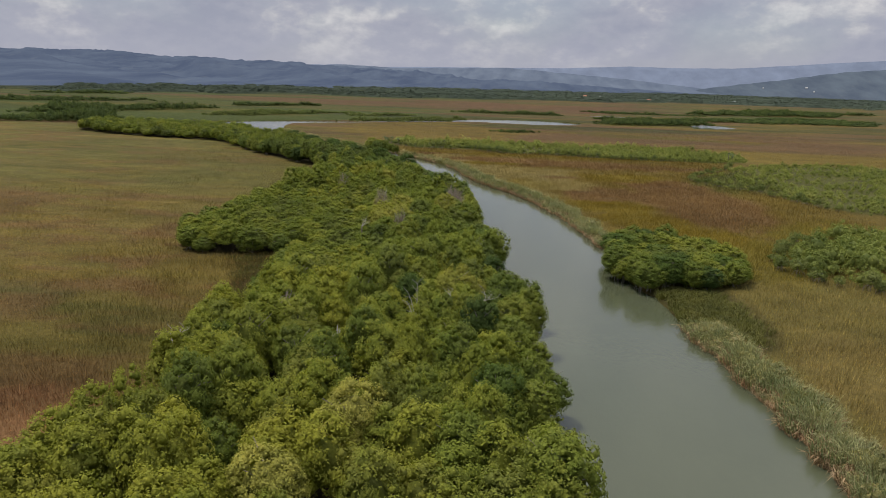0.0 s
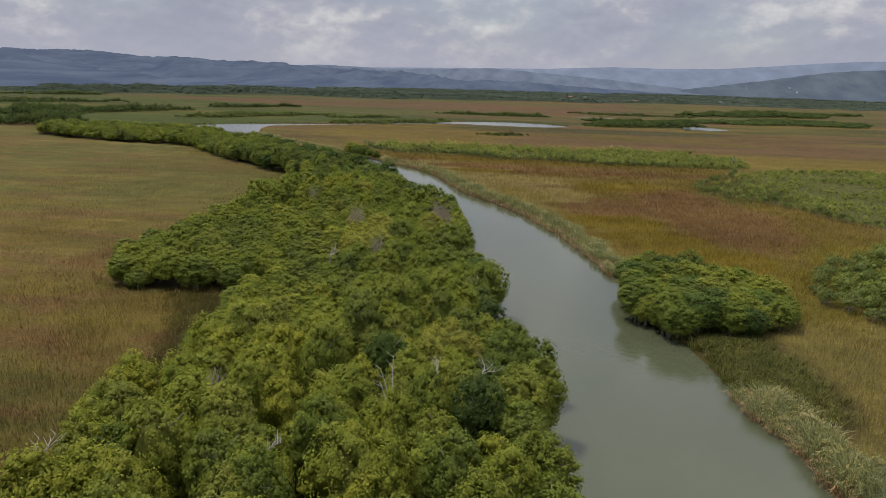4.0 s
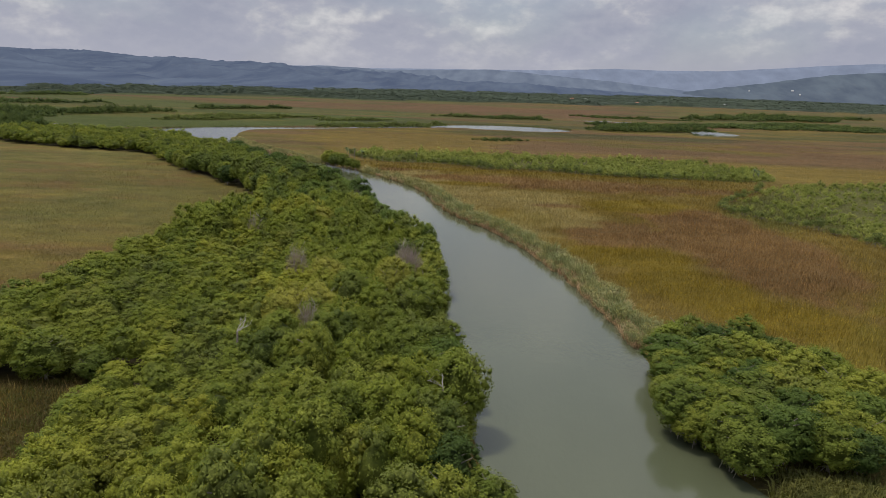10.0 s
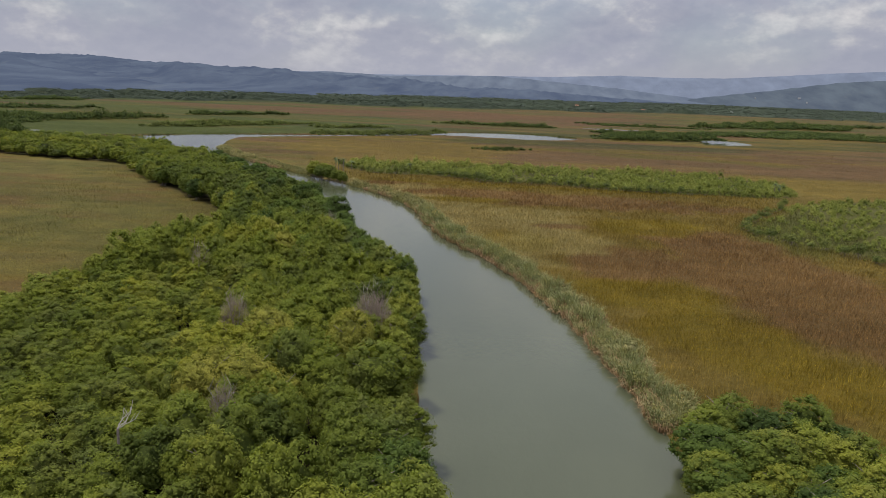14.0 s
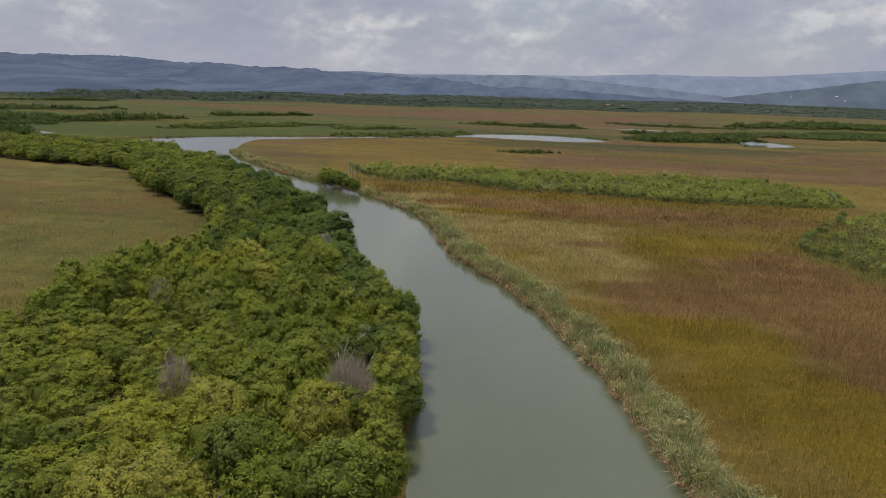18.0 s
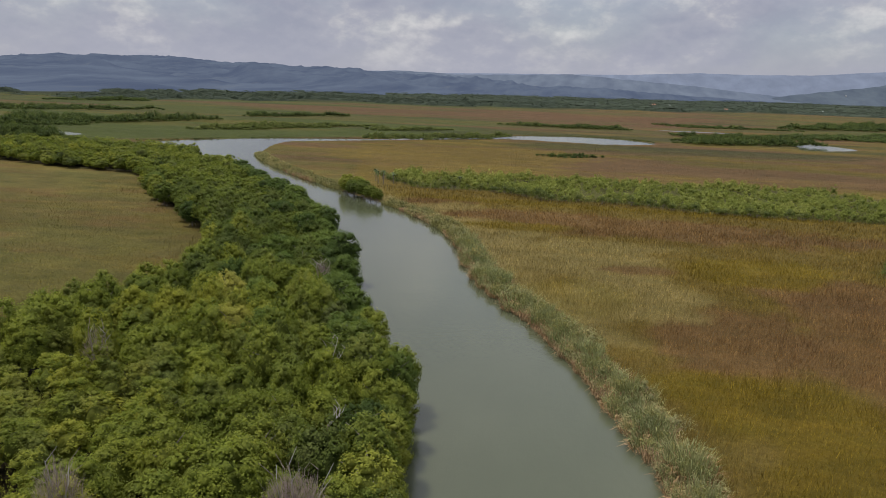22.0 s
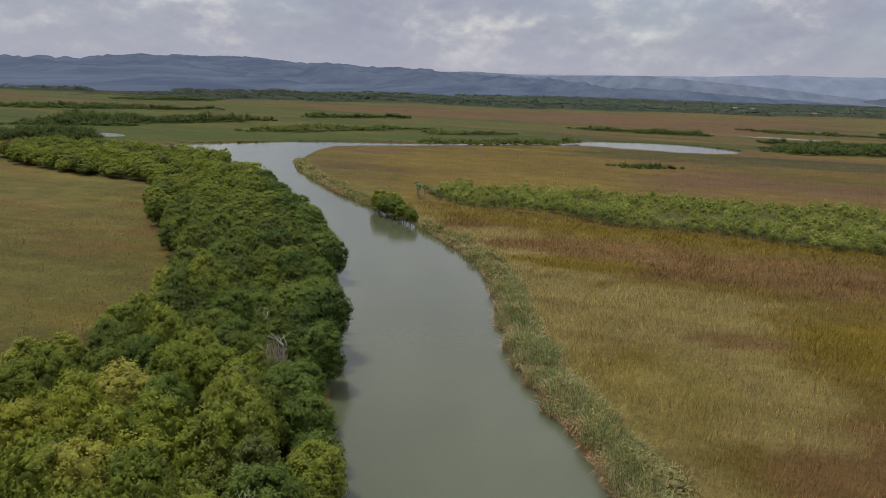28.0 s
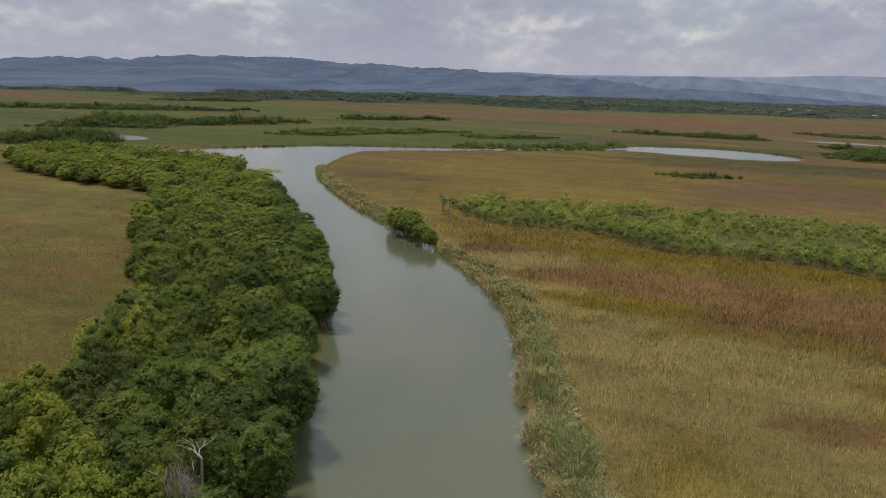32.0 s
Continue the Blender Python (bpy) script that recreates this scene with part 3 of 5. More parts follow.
def finer(v, f):
    """Each triangle split in four on the sphere."""
    v, cut, out = list(map(tuple, v)), {}, []

    def half(p, q):
        key = (min(p, q), max(p, q))
        if key not in cut:
            m = np.add(v[p], v[q])
            v.append(tuple(m / np.linalg.norm(m)))
            cut[key] = len(v) - 1
        return cut[key]

    for p, q, r in f:
        a, d, e = half(p, q), half(q, r), half(r, p)
        out += [(p, a, e), (a, q, d), (e, d, r), (a, d, e)]
    return np.array(v), np.array(out)


ICO2, ICO2_F = finer(ICO, ICO_F)
OCTA = np.array([(1, 0, 0), (0, 1, 0), (-1, 0, 0), (0, -1, 0), (0, 0, 1), (0, 0, -1)], float)
OCTA_F = np.array([(0, 1, 4), (1, 2, 4), (2, 3, 4), (3, 0, 4), (1, 0, 5), (2, 1, 5), (3, 2, 5), (0, 3, 5)])


def clumped_crown(r, low, high, clumps, sprays, size, skirt=False, clump=(0.11, 0.29), rough=0.27, fine=True):
    """A broad-leaved crown: rounded leaf clumps over an uneven dome, each a core toned darker as shade, under sprays of
    leaves. skirt: foliage hangs down to the low end.
    Returns vertices, triangles, leaf tone."""
    k = np.arange(clumps) + 0.5
    cz = 1 - (1.8 if skirt else 1.12) * k / clumps
    phi = k * 2.39996 + rng.uniform(0, 6.283)
    d = np.stack([np.sqrt(1 - cz * cz) * np.cos(phi), np.sqrt(1 - cz * cz) * np.sin(phi), cz], 1) + rng.normal(size=(clumps, 3)) * 0.12
    d /= np.linalg.norm(d, axis=1)[:, None]
    n_lobes = int(rng.integers(6, 10))
    lobe = rng.normal(size=(n_lobes, 3)) * (1, 1, 0.8) + (0, 0, 0.35)
    lobe /= np.linalg.norm(lobe, axis=1)[:, None]
    middle = low + (high - low) * (0.45 if skirt else 0.05)

    def shell(q, reach):
        bump = np.clip(((q @ lobe.T).max(1) - 0.62) / 0.38, 0, 1)
        rise = np.where(q[:, 2] > 0, high - middle, middle - low)
        return q * np.stack([np.full(len(q), r), np.full(len(q), r), rise], 1) * (reach * (0.78 + 0.24 * bump))[:, None] + (0, 0, middle)

    cr = r * rng.uniform(*clump, clumps)
    c = shell(d, rng.uniform(0.9, 1.06, clumps)) - d * cr[:, None] * 0.8
    core = c[:, None] + OCTA[None] * cr[:, None, None] * rng.uniform(0.5, 0.88, (clumps, len(OCTA), 1)) * (1.0 if fine else 0.6) * (1, 1, 0.85)
    ball, ball_f = (ICO2, ICO2_F) if fine else (ICO, ICO_F)
    inner = shell(ball, np.full(len(ball), 0.62 if fine else 0.5))
    count = clumps * sprays
    pick = rng.choice(clumps, count, p=cr**2 / (cr**2).sum())
    q = rng.normal(size=(count, 3)) * 0.75 + d[pick] * 0.75 + (0, 0, 0.4)
    q /= np.linalg.norm(q, axis=1)[:, None]
    p = c[pick] + q * (cr[pick] * rng.uniform(0.8, 1.12, count))[:, None] * (1, 1, 0.85)
    loose = rng.random(count) < 0.42                 # sprays between the clumps
    way = d[pick] + rng.normal(size=(count, 3)) * 0.16
    way /= np.linalg.norm(way, axis=1)[:, None]
    p = np.where(loose[:, None], shell(way, rng.uniform(0.84, 1.02, count)), p)
    nrm = q * 0.55 + d[pick] * 0.5 + rng.normal(size=(count, 3)) * rough
    nrm /= np.linalg.norm(nrm, axis=1)[:, None]
    t = np.cross(nrm, rng.normal(size=(count, 3)))
    t /= np.linalg.norm(t, axis=1)[:, None] + 1e-9
    b = np.cross(nrm, t)
    w = size * rng.uniform(0.6, 1.35, (count, 1))
    tri = np.stack([p + t * w, p - t * w * 0.5 + b * w * 0.62, p - t * w * 0.5 - b * w * 0.62], 1).reshape(-1, 3)
    verts = np.concatenate([inner, core.reshape(-1, 3), tri])
    at = len(inner) + core.shape[0] * core.shape[1]
    faces = np.concatenate([ball_f, len(inner) + (OCTA_F[None] + len(OCTA) * np.arange(clumps)[:, None, None]).reshape(-1, 3), at + np.arange(3 * count).reshape(-1, 3)])
    own = rng.normal(0, 0.07, clumps)
    # inner ball and cores take low tones that imitate shade inside the crown
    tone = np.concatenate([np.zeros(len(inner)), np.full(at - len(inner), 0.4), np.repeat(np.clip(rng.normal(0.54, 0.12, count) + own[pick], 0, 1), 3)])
    return verts, faces, tone


def tube(bm, a, c, ra, rc, sides=6):
    a, c = Vector(a), Vector(c)
    q = (c - a).to_track_quat("Z", "Y")
    rings = [[bm.verts.new(p + q @ Vector((math.cos(6.2832 * i / sides) * r, math.sin(6.2832 * i / sides) * r, 0))) for i in range(sides)] for p, r in ((a, ra), (c, rc))]
    for i in range(sides):
        bm.faces.new((rings[0][i], rings[0][(i + 1) % sides], rings[1][(i + 1) % sides], rings[1][i]))
    bm.faces.new(rings[1])


def trunk_mesh(height, r, limbs, mat, roots=5, name="trunk"):
    """A tapered, slightly bent trunk with limbs and arched stilt roots."""
    bm = bmesh.new()
    bend = Vector((rng.uniform(-0.3, 0.3), rng.uniform(-0.3, 0.3), 0))
    mid, top = Vector((0, 0, height * 0.45)) + bend, Vector((0, 0, height)) + bend * 0.4
    tube(bm, (0, 0, -0.9), mid, r, r * 0.75)
    tube(bm, mid, top, r * 0.75, r * 0.3)
    for i in range(limbs):
        s, a = rng.uniform(0.3, 0.9), 6.283 * (i + rng.uniform(-0.3, 0.3)) / limbs
        p = mid.lerp(top, s) if s > 0.45 else Vector((0, 0, 0)).lerp(mid, s + 0.4)
        out = height * rng.uniform(0.25, 0.42)
        tube(bm, p, p + Vector((math.cos(a) * out, math.sin(a) * out, out * rng.uniform(0.35, 0.9))), r * 0.4, r * 0.12, 5)
    for i in range(roots):
        a = 6.283 * i / roots + rng.uniform(-0.3, 0.3)
        k = Vector((math.cos(a), math.sin(a), 0))
        tube(bm, (0, 0, 1.1), k * 0.7 + Vector((0, 0, 0.7)), r * 0.35, r * 0.3, 4)
        tube(bm, k * 0.7 + Vector((0, 0, 0.7)), k * 1.15 + Vector((0, 0, -0.9)), r * 0.3, r * 0.22, 4)
    me = bpy.data.meshes.new(name)
    bm.to_mesh(me)
    bm.free()
    me.materials.append(mat)
    return me


def tree(name, label, crown, trunk, category="tree", group=""):
    ob = tagged(new(name), label, category, group)
    part("trunk", trunk, ob, "gray-brown trunk with arched stilt roots")
    part("crown", crown, ob, "dense clumped foliage")
    return ob


def place(x, y, z, turn, scale, tall=1.0):
    return Matrix.LocRotScale((x, y, z), Euler((0, 0, turn)), (scale, scale, scale * tall))


def spread(poly, gap, jitter=0.38, inset=0.0, ybounds=(-1e9, 1e9)):
    """Places on a shaken hexagonal grid inside an outline, and their distance to its rim."""
    lo, hi = poly.min(0), poly.max(0)
    lo[1], hi[1] = max(lo[1], ybounds[0]), min(hi[1], ybounds[1])
    xs, ys = np.arange(lo[0], hi[0] + gap, gap), np.arange(lo[1], hi[1] + gap, gap * 0.866)
    X, Y = np.meshgrid(xs, ys)
    X = X + (np.arange(len(ys)) % 2)[:, None] * gap / 2 + rng.uniform(-jitter, jitter, X.shape) * gap
    Y = Y + rng.uniform(-jitter, jitter, Y.shape) * gap
    d = signed(X, Y, poly)
    ok = d < -inset
    return X.ravel()[ok], Y.ravel()[ok], -d[ok]


def joined(name, kinds, xs, ys, zs, scales, talls, tones, mat, label, category):
    """Many plants nobody could count, as one object."""
    V, F, L, T, at = [], [], [], [], 0
    for x, y, z, s, h, tone in zip(xs, ys, zs, scales, talls, tones):
        v, f, leaf = kinds[rng.integers(len(kinds))]
        a = rng.uniform(0, 6.283)
        c, q = math.cos(a) * s, math.sin(a) * s
        V.append(np.stack([v[:, 0] * c - v[:, 1] * q + x, v[:, 0] * q + v[:, 1] * c + y, v[:, 2] * s * h + z], 1))
        F.append(f + at)
        L.append(leaf)
        T.append(np.full(len(v), tone))
        at += len(v)
    me = mesh_from(name, np.concatenate(V), np.concatenate(F), [mat], attrs=[("leaf", np.concatenate(L)), ("tone", np.concatenate(T))], smooth=True)
    return tagged(new(name, me), label, category, kind="stuff")


def crown_mesh(arrays, mat):
    v, f, leaf = arrays
    return mesh_from("crown", v, f, [mat], attrs=[("leaf", leaf)], smooth=True)


def cell_random(i, j, seed):
    v = (i * 374761393 + j * 668265263 + seed * 144665) & 0xFFFFFFFF
    v = ((v ^ (v >> 13)) * 1274126177) & 0xFFFFFFFF
    return ((v ^ (v >> 16)) & 0xFFFF) / 65535.0


def cell_domes(x, y, gap, seed, fat=0.58):
    """Rounded tops on a shaken grid: height from 0 to 1 over each top, and a random number that belongs to it."""
    ci, cj = np.floor(x / gap).astype(np.int64), np.floor(y / gap).astype(np.int64)
    best, own = np.zeros(len(x)), np.zeros(len(x))
    for di in (-1, 0, 1):
        for dj in (-1, 0, 1):
            i, j = ci + di, cj + dj
            r1, r2, r3 = (cell_random(i, j, seed + k) for k in (0, 1, 2))
            d2 = ((x / gap - i - 0.08 - 0.84 * r1) ** 2 + (y / gap - j - 0.08 - 0.84 * r2) ** 2) / (fat + 0.7 * fat * r3) ** 2
            h = np.sqrt(np.clip(1 - d2, 0, 1)) * (0.6 + 0.4 * r3)
            own = np.where(h > best, r1 * 0.6 + r3 * 0.4, own)
            best = np.maximum(best, h)
    return best, own


def canopy(x, y, depth, top, seed, gap=3.8, lobe=1.45, rim=2.2):
    """Height of a closed canopy and the tone of its trees. depth: metres in from the rim; top: how high it grows."""
    wx, wy = 0.6 * lobe * (vnoise(x / lobe, y / lobe, 3) - 0.5), 0.6 * lobe * (vnoise(x / lobe, y / lobe, 4) - 0.5)
    trees, own = cell_domes(x + wx, y + wy, gap, seed)
    lobes, own2 = cell_domes(x + 0.4 * wx, y + 0.4 * wy, lobe, seed + 9, 0.48)
    small, own3 = cell_domes(x, y, lobe * 0.42, seed + 19, 0.5)
    gapw = np.clip((fbm(x / 5.5, y / 5.5, seed + 5, 3) - 0.20) / 0.3, 0, 1)
    wall = np.clip((depth + 0.47 * gap * (trees - 0.9) + 0.45 * lobe * (lobes - 1.0)) / rim, 0, 1) ** 0.65
    z = top * (0.37 + 0.59 * trees) * (0.70 + 0.30 * gapw) + lobe * 1.25 * (lobes - 0.47) + lobe * 0.4 * (small - 0.4)
    return np.maximum(z * wall, 0.15), 0.5 * own + 0.3 * own2 + 0.2 * own3


def foliage_mass(name, label, category, mat, distance, bounds, top_of, tone_of, count, size, seed, cell, gap=3.8, lobe=1.45, inset=0.0, drop=0.3, rim=2.4):
    """A thicket nobody could count: leaf sprays over an uneven canopy, with a rough closed layer of foliage under them."""
    x0, x1, y0, y1 = bounds
    xs, ys = np.arange(x0, x1, cell), np.arange(y0, y1, cell)
    X, Y = np.meshgrid(xs, ys)
    d = (-distance(X, Y) - inset)
    top = top_of(X.ravel(), Y.ravel())
    z, own = canopy(X.ravel(), Y.ravel(), d, top, seed, gap, lobe, rim)
    tone = tone_of(X.ravel(), Y.ravel(), own)
    wide, n_all = len(xs), X.size
    q = (np.arange(len(ys) - 1)[:, None] * wide + np.arange(wide - 1)[None, :]).ravel()
    q = q[(np.maximum.reduce([d[q], d[q + 1], d[q + wide], d[q + wide + 1]]) > 0) & (top[q] > 0.45)]
    # leaf sprays, thicker where the canopy is steep
    zx, zy = np.zeros(n_all), np.zeros(n_all)
    zx[q], zy[q] = (z[q + 1] + z[q + wide + 1] - z[q] - z[q + wide]) / (2 * cell), (z[q + wide] + z[q + wide + 1] - z[q] - z[q + 1]) / (2 * cell)
    area = np.sqrt(1 + np.clip(zx[q] ** 2 + zy[q] ** 2, 0, 16))
    at = q[np.searchsorted(np.cumsum(area) / area.sum(), rng.random(count)).clip(0, len(q) - 1)]
    u, v = rng.random(count), rng.random(count)
    x, y = X.ravel()[at] + u * cell, Y.ravel()[at] + v * cell
    h = (z[at] * (1 - u) + z[at + 1] * u) * (1 - v) + (z[at + wide] * (1 - u) + z[at + wide + 1] * u) * v
    nrm = np.stack([-zx[at], -zy[at], np.ones(count)], 1)
    nrm /= np.linalg.norm(nrm, axis=1)[:, None]
    p = np.stack([x, y, h], 1) + nrm * (rng.uniform(-1.5, 1.2, count) * size)[:, None]
    p[:, 2] = np.maximum(p[:, 2], 0.1)
    nrm = nrm + rng.normal(size=(count, 3)) * 0.4
    nrm /= np.linalg.norm(nrm, axis=1)[:, None]
    a = np.cross(nrm, rng.normal(size=(count, 3)))
    a /= np.linalg.norm(a, axis=1)[:, None] + 1e-9
    b = np.cross(nrm, a)
    s = size * rng.uniform(0.6, 1.35, (count, 1))
    tri = np.stack([p + a * s, p - a * s * 0.5 + b * s * 0.62, p - a * s * 0.5 - b * s * 0.62], 1).reshape(-1, 3)
    # the layer under them, shaken so that it reads as foliage too
    quads = np.stack([q, q + 1, q + wide + 1, q + wide], 1)
    keep, inv = np.unique(quads, return_inverse=True)
    base = np.stack([X.ravel()[keep], Y.ravel()[keep], z[keep] - drop], 1) + rng.uniform(-1, 1, (len(keep), 3)) * (0.33 * cell, 0.33 * cell, min(0.3 * cell, 0.2))
    base[d[keep] <= 0, 2] = -0.6
    quads = inv.reshape(-1, 4)
    under = np.concatenate([quads[:, [0, 1, 2]], quads[:, [0, 2, 3]]])
    leaf = np.concatenate([np.clip(rng.normal(0.48, 0.2, len(base)), 0, 1), np.repeat(np.clip(rng.normal(0.55, 0.2, count), 0, 1), 3)])
    tones = np.concatenate([tone[keep], np.repeat(np.clip(tone[at] + rng.normal(0, 0.05, count), 0, 1), 3)])
    me = mesh_from(name, np.concatenate([base, tri]), np.concatenate([under, len(base) + np.arange(3 * count).reshape(-1, 3)]), [mat], attrs=[("leaf", leaf), ("tone", tones)])
    return tagged(new(name, me), label, category, kind="stuff")


def low_wood(x, y):
    """1 where the canopy is the low, even, yellow-green one away from the river."""
    return np.clip((river_d(x, y) - 16) / 8, 0, 1) * np.clip((y - 84) / 12, 0, 1) * np.clip((176 - y) / 12, 0, 1)


def forest_top(x, y):
    return 6.9 + 1.9 * fbm(x / 22, y / 22, 51) - 2.6 * low_wood(x, y) + 0.5 * np.clip((y - 120) / 60, 0, 1) - 2.0 * np.clip((y - 240) / 50, 0, 1)


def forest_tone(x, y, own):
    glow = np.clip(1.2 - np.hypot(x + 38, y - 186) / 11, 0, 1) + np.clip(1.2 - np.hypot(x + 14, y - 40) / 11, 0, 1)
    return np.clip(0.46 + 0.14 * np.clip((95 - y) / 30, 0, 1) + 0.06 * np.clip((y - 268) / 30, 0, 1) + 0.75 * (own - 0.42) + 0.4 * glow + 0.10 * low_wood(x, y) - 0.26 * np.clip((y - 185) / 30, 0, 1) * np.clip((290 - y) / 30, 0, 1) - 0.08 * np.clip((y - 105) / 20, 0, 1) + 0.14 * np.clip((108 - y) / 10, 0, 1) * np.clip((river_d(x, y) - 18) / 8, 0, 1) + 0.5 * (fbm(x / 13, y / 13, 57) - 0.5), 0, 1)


# mangrove trees of the left bank: those along the water, on the rim and the tall ones are single trees, the canopy behind is one mass of crowns
TREES = []
for i in range(8):
    h = 6.2 + 0.22 * i
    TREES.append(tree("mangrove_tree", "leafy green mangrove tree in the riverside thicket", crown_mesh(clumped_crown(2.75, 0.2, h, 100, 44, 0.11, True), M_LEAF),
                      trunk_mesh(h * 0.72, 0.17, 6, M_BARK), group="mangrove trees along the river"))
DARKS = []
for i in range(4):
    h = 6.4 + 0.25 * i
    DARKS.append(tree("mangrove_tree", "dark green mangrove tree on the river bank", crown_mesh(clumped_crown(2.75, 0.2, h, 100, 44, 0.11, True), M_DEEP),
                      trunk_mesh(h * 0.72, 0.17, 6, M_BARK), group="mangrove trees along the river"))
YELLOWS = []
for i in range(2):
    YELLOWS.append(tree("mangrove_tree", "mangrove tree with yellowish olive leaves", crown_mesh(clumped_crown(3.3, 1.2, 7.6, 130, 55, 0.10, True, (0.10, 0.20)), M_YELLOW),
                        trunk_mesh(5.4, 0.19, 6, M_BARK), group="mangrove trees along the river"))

fx, fy, fd = spread(FOREST, 3.95, 0.36, 0.3, (16, 392))
low = low_wood(fx, fy)
bank = river_d(fx, fy)
keep = (low < 0.5) | (fd < 3.2)
fx, fy, fd, low, bank = fx[keep], fy[keep], fd[keep], low[keep], bank[keep]
row = (bank < 4.6) & (fy > 36) & (fy < 330)
inner = (~row) & (fy > 42) & (fy < 250) & (fd > 5) & (rng.random(len(fx)) < 0.20)
west = (fd < 3.0) & (bank > 9) & (fy > 70) & (fy < 300) & (rng.random(len(fx)) < 0.8)
single = row | inner | west
YELLOW_AT = [(-14, 37), (-11, 47), (-7.5, 84), (-22.5, 131), (-24, 143), (-15.5, 142), (-25.5, 130), (-42, 192), (-35, 180), (-5.5, 87), (-19, 129)]
YELLOW_AT = np.array(YELLOW_AT, float)
clear = np.min((fx[:, None] - YELLOW_AT[:, 0]) ** 2 + (fy[:, None] - YELLOW_AT[:, 1]) ** 2, 1) > 9
KINDS, used = TREES + DARKS, [False] * 12
for x, y, edge, shore in zip(fx[single & clear], fy[single & clear], (row | west)[single & clear], bank[single & clear]):
    dark = (0.85 if shore < 12 else 0.4) * min(1, max(0, (y - 165) / 40)) + (0.16 if shore < 8 else 0.05)
    i = 8 + int(rng.integers(4)) if rng.random() < dark else int(rng.integers(8))
    k = float(forest_top(np.array([x]), np.array([y]))[0]) / 7.0 * (0.86 if edge else 1.06) * rng.uniform(0.86, 1.12)
    m = place(x, y, 0.25, rng.uniform(0, 6.283), rng.uniform(0.8, 1.08) * (rng.uniform(0.85, 1.25) if shore < 4.6 else 1.0), k)
    if not used[i]:
        KINDS[i].matrix_basis, used[i] = m, True
    else:
        copy_thing(KINDS[i], m).scale = m.to_scale()
for n, (x, y) in enumerate(YELLOW_AT):
    m = place(x, y, 0.25, n * 1.7, 1.0 if n < 9 else 0.8, 1.0 + 0.05 * (n % 3))
    if n < 2:
        YELLOWS[n].matrix_basis = m
    else:
        copy_thing(YELLOWS[n % 2], m).scale = m.to_scale()

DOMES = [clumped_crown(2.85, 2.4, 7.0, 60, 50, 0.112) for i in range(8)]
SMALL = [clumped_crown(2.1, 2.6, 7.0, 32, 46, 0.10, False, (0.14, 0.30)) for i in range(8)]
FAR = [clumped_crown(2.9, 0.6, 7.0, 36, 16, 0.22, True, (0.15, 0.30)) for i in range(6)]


def crown_mass(label, kinds, x, y, size, tall, least=0.78):
    top = forest_top(x, y) / 7.0 * rng.uniform(least, 1.08, len(x))
    tone = forest_tone(x, y, np.clip(rng.normal(0.43, 0.16, len(x)), 0, 1))
    s = rng.uniform(0.8, 1.12, len(x)) * size
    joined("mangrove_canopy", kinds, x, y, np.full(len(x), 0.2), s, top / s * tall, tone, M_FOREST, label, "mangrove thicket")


rest = ~single & clear
near = rest & (fy < 262) & (fy > 29)
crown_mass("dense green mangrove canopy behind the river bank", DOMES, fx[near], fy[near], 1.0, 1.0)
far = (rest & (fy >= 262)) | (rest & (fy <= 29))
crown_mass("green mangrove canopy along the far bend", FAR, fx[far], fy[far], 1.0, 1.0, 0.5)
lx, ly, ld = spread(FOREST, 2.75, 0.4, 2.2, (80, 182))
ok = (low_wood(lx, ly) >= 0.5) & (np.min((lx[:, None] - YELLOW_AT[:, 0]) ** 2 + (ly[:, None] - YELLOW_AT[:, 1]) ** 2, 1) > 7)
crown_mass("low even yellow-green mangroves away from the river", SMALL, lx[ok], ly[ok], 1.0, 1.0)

# headland mangroves on the right bank
hx, hy, hd = spread(HEADLAND, 3.2, 0.36, 0.7)
for n, (x, y) in enumerate(zip(hx, hy)):
    m = place(x, y, 0.2, n * 2.1, rng.uniform(0.85, 1.1), rng.uniform(0.64, 0.8))
    copy_thing(KINDS[(n * 5) % 12 if n % 3 else n % 8], m).scale = m.to_scale()
for x, y, s in ((-64.5, 309, 1.05), (-61, 306, 0.95), (-68, 313, 1.05), (-58, 303, 0.85), (-66, 317, 0.95), (-70, 317, 0.8), (-55.5, 301, 0.65)):
    m = place(x, y, 0.25, x, s, 0.75)
    copy_thing(TREES[int(-x) % 8], m).scale = m.to_scale()

# shrubs of the marsh, islands and far woods


def shrub_tone(base):
    return lambda x, y, own: np.clip(base + 0.6 * (own - 0.4) + 0.7 * (fbm(x / 11, y / 11, 65) - 0.5), 0, 1)


BUSH = [clumped_crown(1.35, 0.15, 2.2 + 0.2 * i, 12, 26, 0.115, True, (0.20, 0.40), 0.6, False) for i in range(6)]
